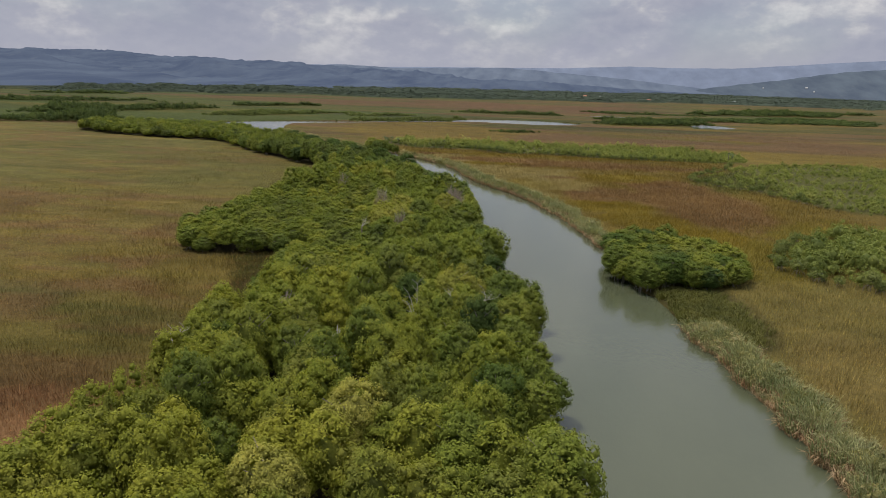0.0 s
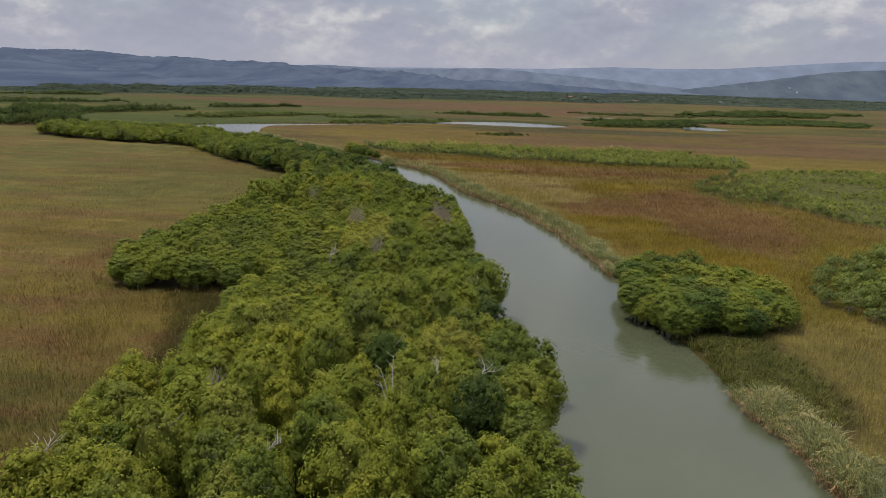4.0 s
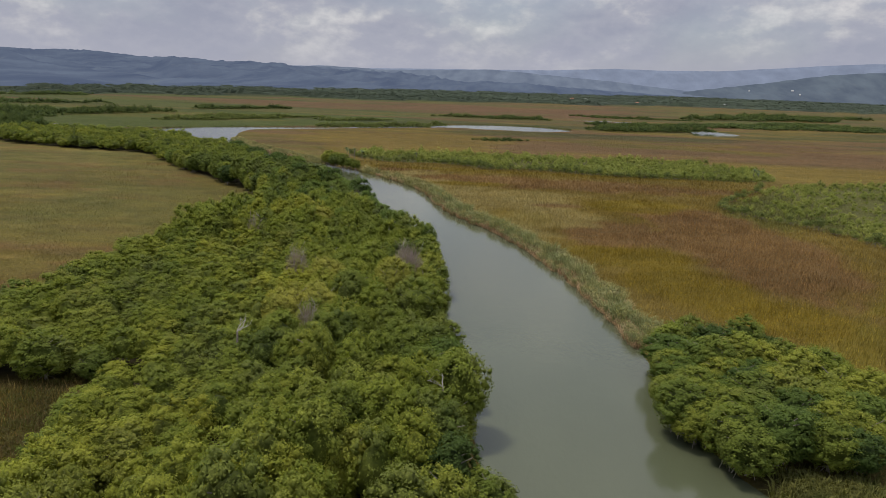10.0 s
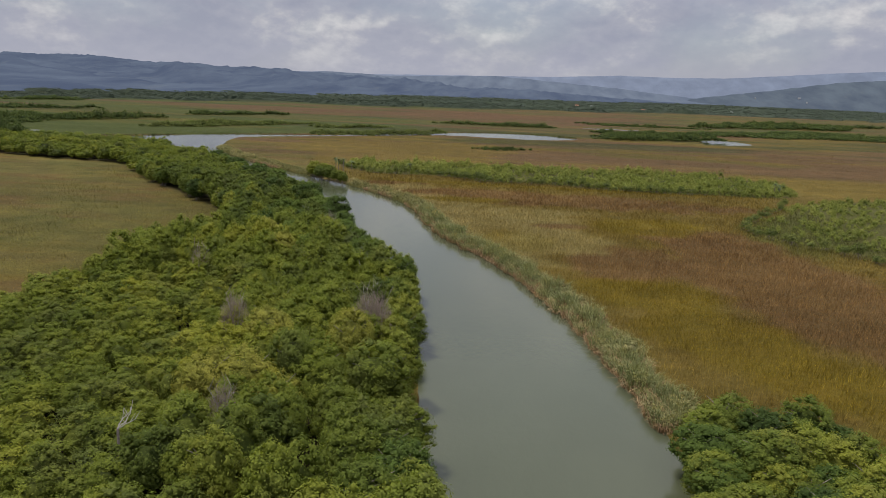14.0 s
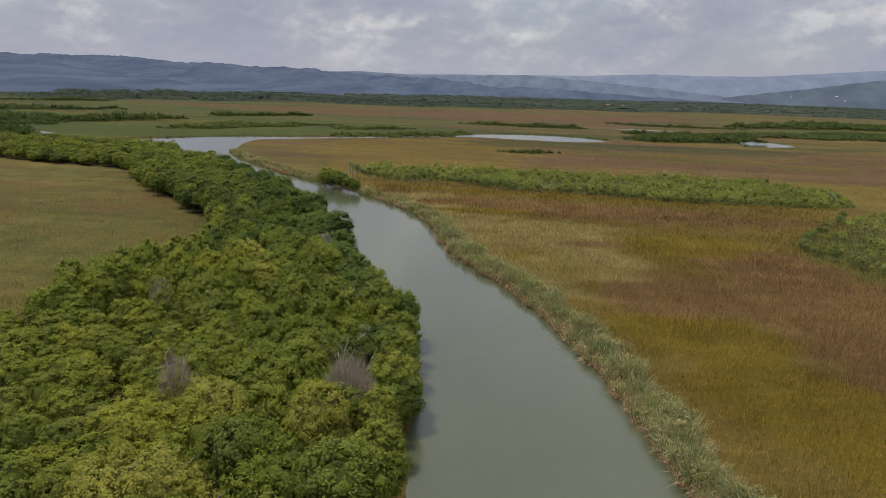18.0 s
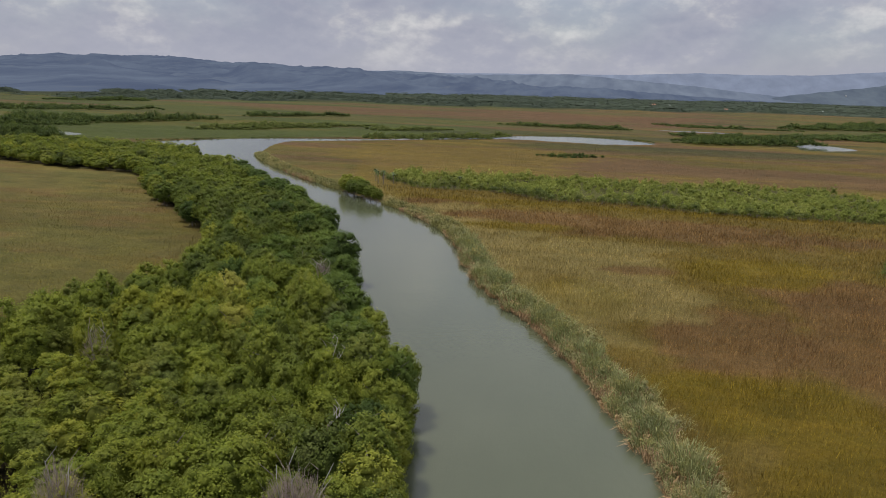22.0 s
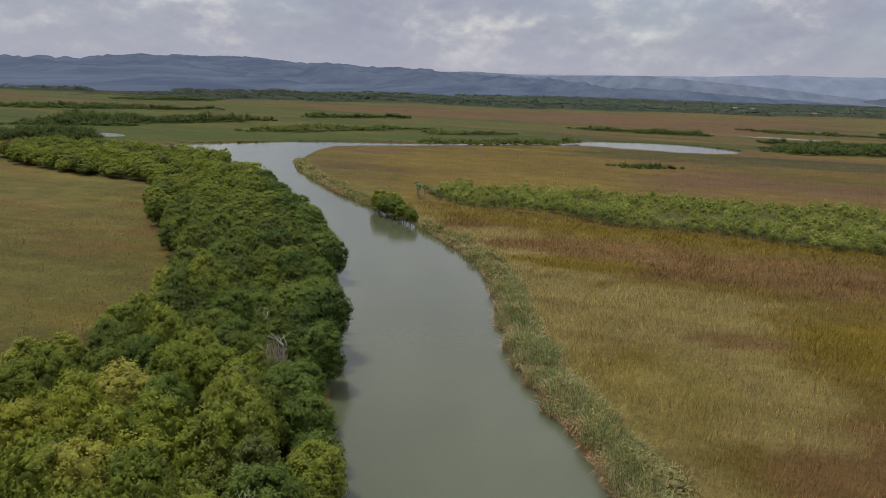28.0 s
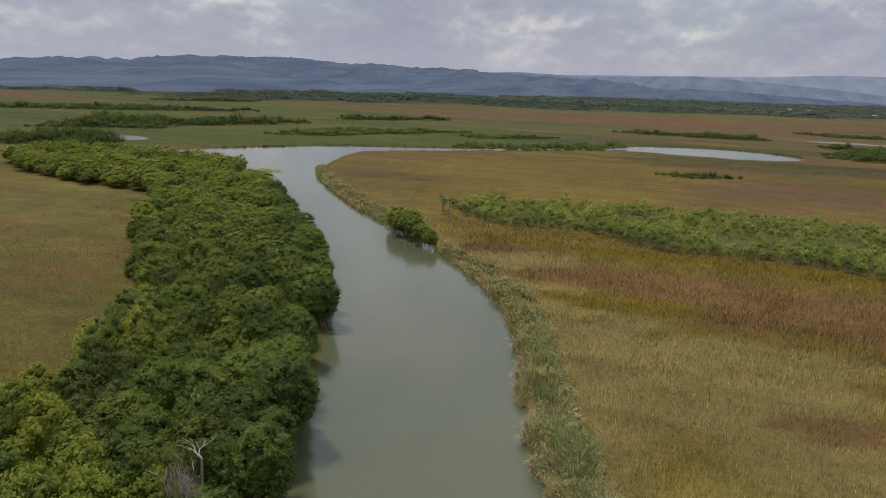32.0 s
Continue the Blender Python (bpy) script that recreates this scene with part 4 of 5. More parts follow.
for name, label, poly, seed, mat in (("shrub_thicket", "green marsh shrubs with gray stems", SHRUBS_NEAR, 111, M_SHRUB), ("shrub_thicket", "open light green marsh shrubs", SHRUBS_MID, 112, M_SHRUB_LIGHT), ("shrub_belt", "belt of light green shrubs across the marsh", SHRUB_BELT, 113, M_SHRUB_LIGHT)):
    x, y, d = spread(poly, 2.3, 0.48)
    lush = fbm(x / 12, y / 12, seed, 3)
    ok = rng.random(len(x)) < np.clip((-0.1 if seed == 112 else 0.4) + (lush - 0.3) * 3.2, 0.12, 0.9)
    x, y, lush = x[ok], y[ok], lush[ok]
    grow = np.clip(0.3 + 1.1 * lush + rng.normal(0, 0.2, len(x)), 0.3, 1.5) * np.clip(0.5 + d[ok] / 8, 0.5, 1) * (0.6 if seed == 112 else 0.92)
    joined(name, BUSH, x, y, np.full(len(x), 0.25), grow * (1.45 if seed == 111 else 1.0), rng.uniform(0.75, 1.35, len(x)), np.clip(0.48 + 0.9 * (fbm(x / 9, y / 9, seed + 4) - 0.5) + rng.normal(0, 0.14, len(x)), 0, 1),
           mat, label, "shrubs")

# single shrubs with gray stems along the rims
SHRUBS = []
for i in range(4):
    ob = tagged(new("shrub"), "rounded green marsh shrub with bare gray stems", "shrub", "shrubs along the thicket rim")
    part("stem", trunk_mesh(1.7, 0.06, 14, M_BARK, 8, "stem"), ob, "bare gray stems")
    v, f, leaf = clumped_crown(1.3, 0.75, 2.4 + 0.2 * i, 26, 24, 0.12, True, (0.18, 0.32), 0.55, False)
    part("foliage", mesh_from("foliage", v, f, [M_SHRUB_ONE], attrs=[("leaf", leaf)]), ob)
    SHRUBS.append(ob)
n = 0
for poly, gap, test in ((SHRUB_BELT, 2.6, lambda x, y: y < 350 and x < 60), (SHRUBS_NEAR, 2.8, lambda x, y: x < 62 and y < 155), (SHRUBS_MID, 3.4, lambda x, y: x < 82 and y < 300)):
    ring = np.vstack([poly, poly[:1]])
    length = np.concatenate([[0], np.cumsum(np.linalg.norm(np.diff(ring, axis=0), axis=1))])
    for s in np.arange(0, length[-1], gap):
        s = s + rng.uniform(-0.8, 0.8)
        x, y = np.interp(s, length, ring[:, 0]) + rng.uniform(-0.7, 0.7), np.interp(s, length, ring[:, 1]) + rng.uniform(-0.7, 0.7)
        if test(x, y):
            m = place(x, y, 0.3, rng.uniform(0, 6.283), rng.uniform(0.65, 1.25), rng.uniform(0.7, 1.15))
            if n < 4:
                SHRUBS[n].matrix_basis = m
            else:
                copy_thing(SHRUBS[int(rng.integers(4))], m).scale = m.to_scale()
            n += 1

ISLE = [clumped_crown(3.0, 0.1, 4.0, 12, 10, 0.34, True, (0.2, 0.4), 0.3, False) for i in range(6)]
ISLANDS = (  # centre, half length, half width, turn, gap, size
    ("island_trees", -88, 550, 50, 10, 45, 3.8, 1.05, "low mangroves on an islet in the far channel"),
    ("island_trees", 90, 632, 46, 20, 20, 4.6, 1.5, "dark bushes beside the far lagoon"),
    ("island_trees", -273, 409, 31, 19, 25, 4.0, 1.7, "dark mangrove clump beyond the bend"),
    ("island_trees", -205, 575, 62, 14, 58, 4.6, 0.95, "light green bushes in the far marsh"),
    ("island_trees", -318, 545, 72, 17, 62, 4.6, 1.6, "dark tree row in the far marsh"),
    ("island_trees", -12, 466, 13, 4, 15, 2.4, 0.8, "small patch of marsh bushes"),
    ("island_trees", 105, 705, 46, 14, 10, 5.0, 1.0, "bushes beyond the lagoon"),
    ("island_trees", -20, 748, 50, 14, 5, 5.0, 0.95, "bushes beyond the lagoon"),
    ("island_trees", 300, 1010, 120, 45, 40, 8.0, 1.6, "tall dark trees on the plain"),
    ("island_trees", 250, 790, 110, 50, 30, 7.5, 0.9, "scattered bushes on the plain"),
    ("island_trees", -480, 640, 120, 18, 50, 6.5, 1.2, "dark tree row in the far marsh"),
    ("island_trees", -560, 900, 60, 14, 60, 6.5, 1.3, "dark clump of trees on the plain"),
    ("island_trees", -322, 500, 34, 10, 50, 4.6, 1.0, "dark mangrove clump beyond the bend"),
    ("island_trees", -130, 610, 30, 9, 40, 4.6, 1.0, "low mangroves on an islet in the far channel"),
    ("island_trees", 385, 1130, 90, 25, 20, 8.0, 1.3, "tall dark trees on the plain"),
    ("island_trees", 114, 870, 60, 16, 0, 6.0, 0.8, "scattered bushes on the plain"),
    ("island_trees", -262, 735, 50, 14, 50, 5.5, 1.1, "trees round a small hut in the marsh"))
for n, (name, cx, cy, a, wide, turn, gap, size, label) in enumerate(ISLANDS):
    t = np.linspace(0, 6.283, 40, endpoint=False)
    rag = 1 + 0.22 * np.sin(3 * t + cx) + 0.16 * np.sin(7 * t + cy)
    u, v = np.cos(t) * a * rag, np.sin(t) * wide * rag
    ct, st = math.cos(radians(turn)), math.sin(radians(turn))
    ring = np.stack([cx + u * ct - v * st, cy + u * st + v * ct], 1)
    lo, hi = ring.min(0), ring.max(0)
    light = "light green" in label or "islet" in label
    x, y, d = spread(ring, gap * 0.8, 0.42)
    grow = gap * 0.62 / 3.0 * rng.uniform(0.6, 1.15, len(x))
    high = size * (1.5 + 5.5 * fbm(x / 14, y / 14, 91) ** 1.4) * rng.uniform(0.6, 1.15, len(x)) * np.clip(0.55 + d / 8, 0.55, 1)
    joined(name, ISLE, x, y, np.full(len(x), 0.2), grow, high / 4.0 / grow, np.clip(rng.normal(0.42, 0.22, len(x)), 0, 1), M_BUSH if light else M_DARKTREE, label, "trees")


# low dark bushes along the far bank of the channel
line = smooth_line([(-256, 396), (-233, 407), (-206, 451), (-178, 494), (-154, 509), (-123, 528), (-95, 565), (-58, 614), (-29, 633), (0, 640), (26, 625), (42, 598)], 2)
step = np.concatenate([[0], np.cumsum(np.linalg.norm(np.diff(line, axis=0), axis=1))])
at = np.arange(0, step[-1], 0.8)
TUFT = [clumped_crown(1.4, 0.1, 1.9, 6, 6, 0.3, True, (0.3, 0.45), 0.5, False) for i in range(4)]
x, y = np.interp(at, step, line[:, 0]) + rng.uniform(-1.2, 0.6, len(at)), np.interp(at, step, line[:, 1]) + rng.uniform(-0.6, 1.4, len(at))
ok = rng.random(len(at)) < np.clip(0.2 + (vnoise(at / 14, 0 * at, 5) - 0.2) * 2, 0.1, 1)
joined("bank_shrubs", TUFT, x[ok], y[ok], np.full(ok.sum(), 0.0), rng.uniform(0.35, 0.8, ok.sum()), rng.uniform(0.45, 0.8, ok.sum()), np.clip(rng.normal(0.3, 0.2, ok.sum()), 0, 1), M_DARKTREE,
       "low dark bushes along the far channel bank", "shrubs")


# far woods in bands across the plain
def wood_gap(x, y):
    """Metres outside the woods, negative inside."""
    x, y = np.ravel(x), np.ravel(y)
    foot = np.interp(np.degrees(np.arctan2(-x, y)), [-40, -10, -2, 7, 15, 23, 30, 37, 50], [4300, 4300, 3200, 2900, 2300, 2000, 1780, 1560, 1480])
    begin = wood_edge(x) + 420 * (fbm(x / 130, y / 130, 71) - 0.45)
    return np.maximum(np.maximum((begin - y) * 0.5, (np.hypot(x, y) - foot) * 0.3), (0.40 - fbm(x / 150, y / 80, 73)) * 120)


for x0, x1, y0, y1, cell, count, leafsize in ((-1900, 900, 640, 1500, 6.0, 60000, 0.9), (-1900, 1500, 1500, 2500, 10.0, 45000, 1.5), (-900, 2300, 2500, 4200, 18.0, 30000, 2.4)):
    foliage_mass("far_woods", "distant bands of trees across the plain", "woods", M_WOODS, wood_gap, (x0, x1, y0, y1), lambda x, y: 1.0 + 10.0 * fbm(x / 45, y / 45, 95) ** 1.3,
                 shrub_tone(0.45), count, leafsize, 151, cell, 12.0 if y0 < 1000 else 20.0, 3.6, drop=1.0, rim=8.0)


# reeds along the right bank: clumps of arching blades, dry at the water's edge
def blades(count, radius, low, high, width, lean, droop=0.35):
    a, r = rng.uniform(0, 6.283, count), radius * np.sqrt(rng.random(count))
    base = np.stack([np.cos(a) * r, np.sin(a) * r, np.zeros(count) - 0.25], 1)
    h = rng.uniform(low, high, count)
    b = rng.uniform(0, 6.283, count)
    out = np.stack([np.cos(b), np.sin(b), 0 * b], 1) * 0.5 + np.stack([np.cos(a), np.sin(a), 0 * a], 1) * (r / radius)[:, None]
    mid = base + out * (lean * h * 0.45)[:, None] + np.stack([0 * h, 0 * h, h * 0.72], 1)
    tip = base + out * (lean * h * 1.25)[:, None] + np.stack([0 * h, 0 * h, h * rng.uniform(1 - droop, 1.02, count)], 1)
    side = np.stack([-np.sin(b), np.cos(b), 0 * b], 1) * width * rng.uniform(0.6, 1.3, (count, 1))
    v = np.stack([base - side * 0.6, base + side * 0.6, mid + side, mid - side, tip], 1).reshape(-1, 3)
    o = 5 * np.arange(count)[:, None]
    f = np.concatenate([o + (0, 1, 2), o + (0, 2, 3), o + (3, 2, 4)])
    return v, f, np.repeat(np.clip(rng.normal(0.5, 0.22, count), 0, 1), 5)


CLUMPS = []
for i in range(5):
    ob = tagged(new("reed_clump"), "gray-green reed clump with dry brown skirt at the water", "reeds", "reed clumps along the river bank")
    v, f, leaf = blades(430, 1.3, 0.9, 2.1, 0.024, 0.36, 0.4)
    part("foliage", mesh_from("foliage", v, f, [M_REED], attrs=[("leaf", leaf)]), ob)
    if i != 2:
        v, f, leaf = clumped_crown(1.1, 0.1, 1.25 + 0.1 * i, 20, 24, 0.08, True, (0.14, 0.28), 0.7, False)
        part("bush", mesh_from("bush", v, f, [M_BANK], attrs=[("leaf", leaf)]), ob, "small green bush between the reeds")
    v, f, leaf = blades(280, 1.5, 0.5, 1.5, 0.032, 0.55, 0.8)
    part("dry_skirt", mesh_from("dry_skirt", v, f, [M_REED_DRY], attrs=[("leaf", leaf)]), ob, "dry rust-brown stalks")
    CLUMPS.append(ob)
line = smooth_line(RIGHT_BANK, 3)
seg = np.linalg.norm(np.diff(line, axis=0), axis=1)
run = np.concatenate([[0], np.cumsum(seg)])


def along(s):
    return np.array([np.interp(s, run, line[:, 0]), np.interp(s, run, line[:, 1])])


s, n, far_reeds = float(np.interp(38, line[:60, 1], run[:60])), 0, []
while s < run[-1]:
    p, q = along(s), along(s + 0.5)
    side = np.array([q[1] - p[1], -(q[0] - p[0])]) / (np.linalg.norm(q - p) + 1e-9)
    wide = 1.2 + 2.4 * vnoise(s / 9.0, 0.5, 61)
    if not (90 < p[1] < 137) and not (300 < p[1] < 318):
        for row in range(4):
            o = p + side * (0.3 + 1.35 * row + rng.uniform(-0.5, 0.6))
            m = place(o[0], o[1], 0.12 + 0.1 * row, rng.uniform(0, 6.283), rng.uniform(0.7, 1.3), rng.uniform(0.75, 1.3) * (0.85, 1.15, 1.0, 0.8)[row])
            if row > wide:
                continue
            if row > 1 or not 44 < p[1] < 258 or n >= 300:
                far_reeds.append((o[0], o[1], m.to_scale()[0], m.to_scale()[2] / m.to_scale()[0]))
            elif n < 5:
                CLUMPS[n].matrix_basis = m
                n += 1
            else:
                copy_thing(CLUMPS[int(rng.integers(5))], m).scale = m.to_scale()
                n += 1
    s += (1.75 if p[1] < 270 else 2.4) * rng.uniform(0.8, 1.25)
M_REED_TIP = leaf_material("rust-brown reed skirts", (0.235, 0.150, 0.088), (0.300, 0.200, 0.122), (0.385, 0.275, 0.175), "tone", 0.1)
DRY = [blades(170, 0.95, 0.4, 1.45, 0.032, 0.5, 0.8) for i in range(4)]
dry = []
for t in np.arange(float(np.interp(40, line[:60, 1], run[:60])), run[-1] - 60, 1.1):
    p, q = along(t), along(t + 0.5)
    side = np.array([q[1] - p[1], -(q[0] - p[0])]) / (np.linalg.norm(q - p) + 1e-9)
    if vnoise(t / 5.0, 0.5, 67) > 0.38 and not 88 < p[1] < 137 and not 300 < p[1] < 318:
        dry.append(p + side * rng.uniform(-0.35, 0.35))
dry = np.array(dry)
joined("dry_reeds", DRY, dry[:, 0], dry[:, 1], np.full(len(dry), 0.1), rng.uniform(0.7, 1.25, len(dry)), rng.uniform(0.8, 1.2, len(dry)), np.clip(rng.normal(0.5, 0.25, len(dry)), 0, 1), M_REED_TIP,
       "rust-brown dry reed skirts at the water", "reeds")
TUSSOCK = []
for i in range(5):
    v, f, leaf = blades(150, 1.25, 0.6, 1.7, 0.035, 0.40, 0.5)
    v2, f2, leaf2 = clumped_crown(1.15, 0.1, 1.5, 9, 16, 0.11, True, (0.2, 0.4), 0.7, False)
    TUSSOCK.append((np.concatenate([v, v2]), np.concatenate([f, f2 + len(v)]), np.concatenate([leaf, leaf2])))
far_reeds = np.array(far_reeds)
joined("reed_bank", TUSSOCK, far_reeds[:, 0], far_reeds[:, 1], np.full(len(far_reeds), 0.15), far_reeds[:, 2], far_reeds[:, 3], np.clip(rng.normal(0.5, 0.25, len(far_reeds)), 0, 1), M_REED_FAR,
       "gray-green reeds behind the river bank", "reeds")


# sedge and grass of the marsh
def sedge_field(name, label, count, x0, x1, y0, y1, low, high, width, fade):
    x, y = rng.uniform(x0, x1, count * 4), rng.uniform(y0, y1, count * 4)
    reach = np.hypot(x, np.maximum(50, y - 165))
    thin = np.clip((x - x0) / 30, 0, 1) * np.clip((x1 - x) / 15, 0, 1)      # no hard edge to the field
    ok = rng.random(len(x)) < np.clip(fade / reach, 0.1, 1.0) ** 1.4 * thin
    x, y = x[ok], y[ok]
    ok = (river_d(x, y) > 0.8) & (forest_d(x, y) > 0.0) & (headland_d(x, y) > 0.0) & (ferns_d(x, y) > 0.0)
    x, y = x[ok][:count], y[ok][:count]
    k = len(x)
    h = rng.uniform(low, high, k) * (0.55 + 0.9 * fbm(x / 5, y / 5, 81, 3)) * np.where(rng.random(k) < 0.12, 1.5, 1.0)
    w = width * np.clip(np.hypot(x, np.maximum(50, y - 165)) / 60, 0.8, 6) * rng.uniform(0.6, 1.4, k)
    a, b = rng.uniform(0, 6.283, k), rng.uniform(0, 6.283, k)
    side = np.stack([np.cos(a), np.sin(a), 0 * a], 1) * w[:, None]
    base = np.stack([x, y, np.full(k, 0.25)], 1)
    tip = base + np.stack([np.cos(b) * h * 0.35, np.sin(b) * h * 0.35, h], 1)
    v = np.stack([base - side, base + side, tip], 1).reshape(-1, 3)
    me = mesh_from(name, v, np.arange(3 * k).reshape(-1, 3), [M_GRASS], attrs=[("leaf", np.repeat(np.clip(rng.normal(0.5, 0.22, k), 0, 1), 3))],
                   colours=[("soil", np.repeat(sedge(x, y), 3, 0))])
    tagged(new(name, me), label, "grass", kind="stuff")


sedge_field("marsh_grass", "tan and brown sedge on the river flats", 380000, -75, 85, 45, 330, 0.35, 0.95, 0.03, 62)
sedge_field("marsh_grass", "olive and brown sedge behind the mangroves", 90000, -150, -30, 35, 320, 0.3, 0.65, 0.024, 75)
sedge_field("marsh_grass", "brown and olive sedge beyond the shrubs", 70000, -150, 190, 330, 570, 0.25, 0.55, 0.02, 250)

# dark fern bed behind the reeds
x, y, d = spread(FERNS, 0.8, 0.45)
ok = rng.random(len(x)) < np.clip(d / 2.5, 0.12, 1)
x, y = x[ok], y[ok]
FROND = [blades(80, 0.8, 0.5, 1.25, 0.04, 0.55, 0.5) for i in range(5)]
joined("fern_bed", FROND, x, y, np.full(len(x), 0.3), rng.uniform(0.8, 1.35, len(x)), rng.uniform(0.8, 1.2, len(x)), np.clip(rng.normal(0.4, 0.25, len(x)), 0, 1), M_FERN,
       "dark green fern bed behind the reeds", "ferns")


FRINGE = smooth_line([(-37, 118), (-48, 117), (-49, 112), (-45.5, 107.5), (-43.5, 101), (-41, 93), (-38, 84), (-32, 82), (-34, 95), (-36, 107)], 2, True)
x, y, d = spread(FRINGE, 0.62, 0.45)
ok = rng.random(len(x)) < np.clip(d / 3.0, 0.10, 0.8)
x, y = x[ok], y[ok]
joined("fern_bed", FROND, x, y, np.full(len(x), 0.3), rng.uniform(0.45, 0.8, len(x)), rng.uniform(0.8, 1.3, len(x)), np.clip(rng.normal(0.45, 0.3, len(x)), 0, 1), M_FERN_DRY,
       "dark reddish brown ferns along the mangrove edge", "ferns")

# bare dead trees standing in the thicket: pale stems in a cloud of fine twigs
M_TWIG = plain_material("fine gray-brown twigs", (0.230, 0.173, 0.143), (0.351, 0.277, 0.232), 0.9, 3.0)
M_SNAG = plain_material("weathered white branches", (0.22, 0.205, 0.176), (0.31, 0.29, 0.256), 0.85, 4.0)


def dead_tree(x, y, base, height, wide, stems, twigs, seed, label):
    r, g = random.Random(seed), np.random.default_rng(seed)
    ob = tagged(new("dead_tree"), label, "dead tree")
    ob.location = (x, y, 0.3)
    bm = bmesh.new()
    fork = Vector((0, 0, base))
    tube(bm, (0, 0, -0.5), fork, 0.15, 0.11)
    part("trunk", (bm, M_DEAD), ob, "bleached bare trunk")
    tips = []
    for i in range(stems):
        bm = bmesh.new()
        a, out = 6.283 * i / stems + r.uniform(-0.4, 0.4), wide * r.uniform(0.2, 0.8)
        p, k = fork, 5
        for j in range(1, k + 1):
            f = j / k
            q = fork + Vector((math.cos(a) * out * f**0.8 + r.uniform(-0.12, 0.12), math.sin(a) * out * f**0.8 + r.uniform(-0.12, 0.12), (height - base) * f * (1 - 0.25 * (out / wide) ** 2)))
            tube(bm, p, q, 0.075 * (1.15 - f), 0.075 * (1.0 - f) + 0.012, 5)
            if j > 1:
                e = q + Vector((r.uniform(-0.7, 0.7), r.uniform(-0.7, 0.7), r.uniform(0.5, 1.0)))
                tube(bm, q, e, 0.03, 0.012, 4)
            p = q
        part("branch", (bm, M_SNAG if i % 3 == 0 else M_DEAD), ob)
    d = g.normal(size=(twigs, 3))
    d /= np.linalg.norm(d, axis=1)[:, None]
    d[:, 2] = np.abs(d[:, 2])
    root = d * (g.uniform(0.25, 0.92, twigs) ** 0.6)[:, None] * (wide, wide, (height - base) * 0.95) + (0, 0, base)
    way = d * (0.5, 0.5, 0.5) + (0, 0, 0.6) + g.normal(size=(twigs, 3)) * 0.25
    tip = root + way * g.uniform(0.4, 1.0, (twigs, 1))
    side = np.cross(way, g.normal(size=(twigs, 3)))
    side *= 0.011 / (np.linalg.norm(side, axis=1)[:, None] + 1e-9)
    v = np.stack([root - side, root + side, tip], 1).reshape(-1, 3)
    part("twig_cloud", mesh_from("twig_cloud", v, np.arange(3 * twigs).reshape(-1, 3), [M_TWIG]), ob, "cloud of fine gray-brown twigs")


for n, (x, y, base, h, w, stems, twigs) in enumerate(((-14.4, 147.2, 3.4, 8.9, 2.6, 9, 5200), (-29.3, 146, 3.6, 7.9, 1.7, 6, 1700), (-43.5, 169, 3.4, 7.8, 1.3, 4, 700), (-21.2, 123.2, 3.6, 7.4, 1.3, 5, 900),
                                                   (-23.5, 69, 3.8, 7.2, 1.4, 5, 900), (-33.3, 201.5, 4.0, 7.8, 1.5, 5, 800))):
    dead_tree(x, y, base, h, w, stems, twigs, n, "leafless gray-brown dead tree standing among the mangroves")


# crooked white branches that reach out of the canopy
def snag(x, y, z, length, turn, rise, seed):
    r = random.Random(seed)
    ob = tagged(new("snag"), "crooked bleached white dead branch in the mangrove canopy", "dead branch", "dead branches in the canopy")
    ob.location = (x, y, 0.3)
    bm = bmesh.new()
    tube(bm, (0, 0, -0.5), (0.1, 0, z), 0.12, 0.09)
    part("trunk", (bm, M_DEAD), ob)
    for i in range(3):
        bm = bmesh.new()
        p, a = Vector((0.1, 0, z)), turn + r.uniform(-0.9, 0.9)
        for j in range(4):
            q = p + Vector((math.cos(a), math.sin(a), rise * r.uniform(0.4, 1.4))) * length * 0.25 * r.uniform(0.7, 1.2)
            tube(bm, p, q, 0.06 - 0.012 * j, 0.048 - 0.011 * j, 5)
            a += r.uniform(-0.7, 0.7)
            if j:
                tube(bm, q, q + Vector((math.cos(a + 1.2), math.sin(a + 1.2), r.uniform(0.2, 1.0))) * 0.6, 0.028, 0.012, 4)
            p = q
        part("branch", (bm, M_SNAG), ob)


for n, (x, y, z, length, turn, rise) in enumerate(((-3.5, 77, 5.6, 2.6, 0.2, 0.5), (-7, 76, 5.8, 2.2, 2.6, 0.5), (-9.9, 69.8, 5.2, 2.4, 1.9, 1.6), (-21.5, 172, 4.6, 2.8, 1.4, 1.3), (-23.6, 178.5, 5.6, 2.6, 0.3, 0.6),
                                                   (-17.5, 161, 5.0, 1.6, 0.6, 0.9), (-5.5, 108, 5.4, 2.4, 2.4, 0.6), (-34.8, 205.5, 5.8, 2.4, 3.0, 0.5), (-27, 118, 5.4, 1.8, 1.0, 0.8),
                                                   (-40.5, 212, 5.8, 2.2, 2.0, 0.6), (-17, 60, 5.6, 2.0, 0.7, 0.8), (-31, 58, 5.2, 2.0, 1.2, 0.9))):
    snag(x, y, z, length * 0.72, turn, rise, n)


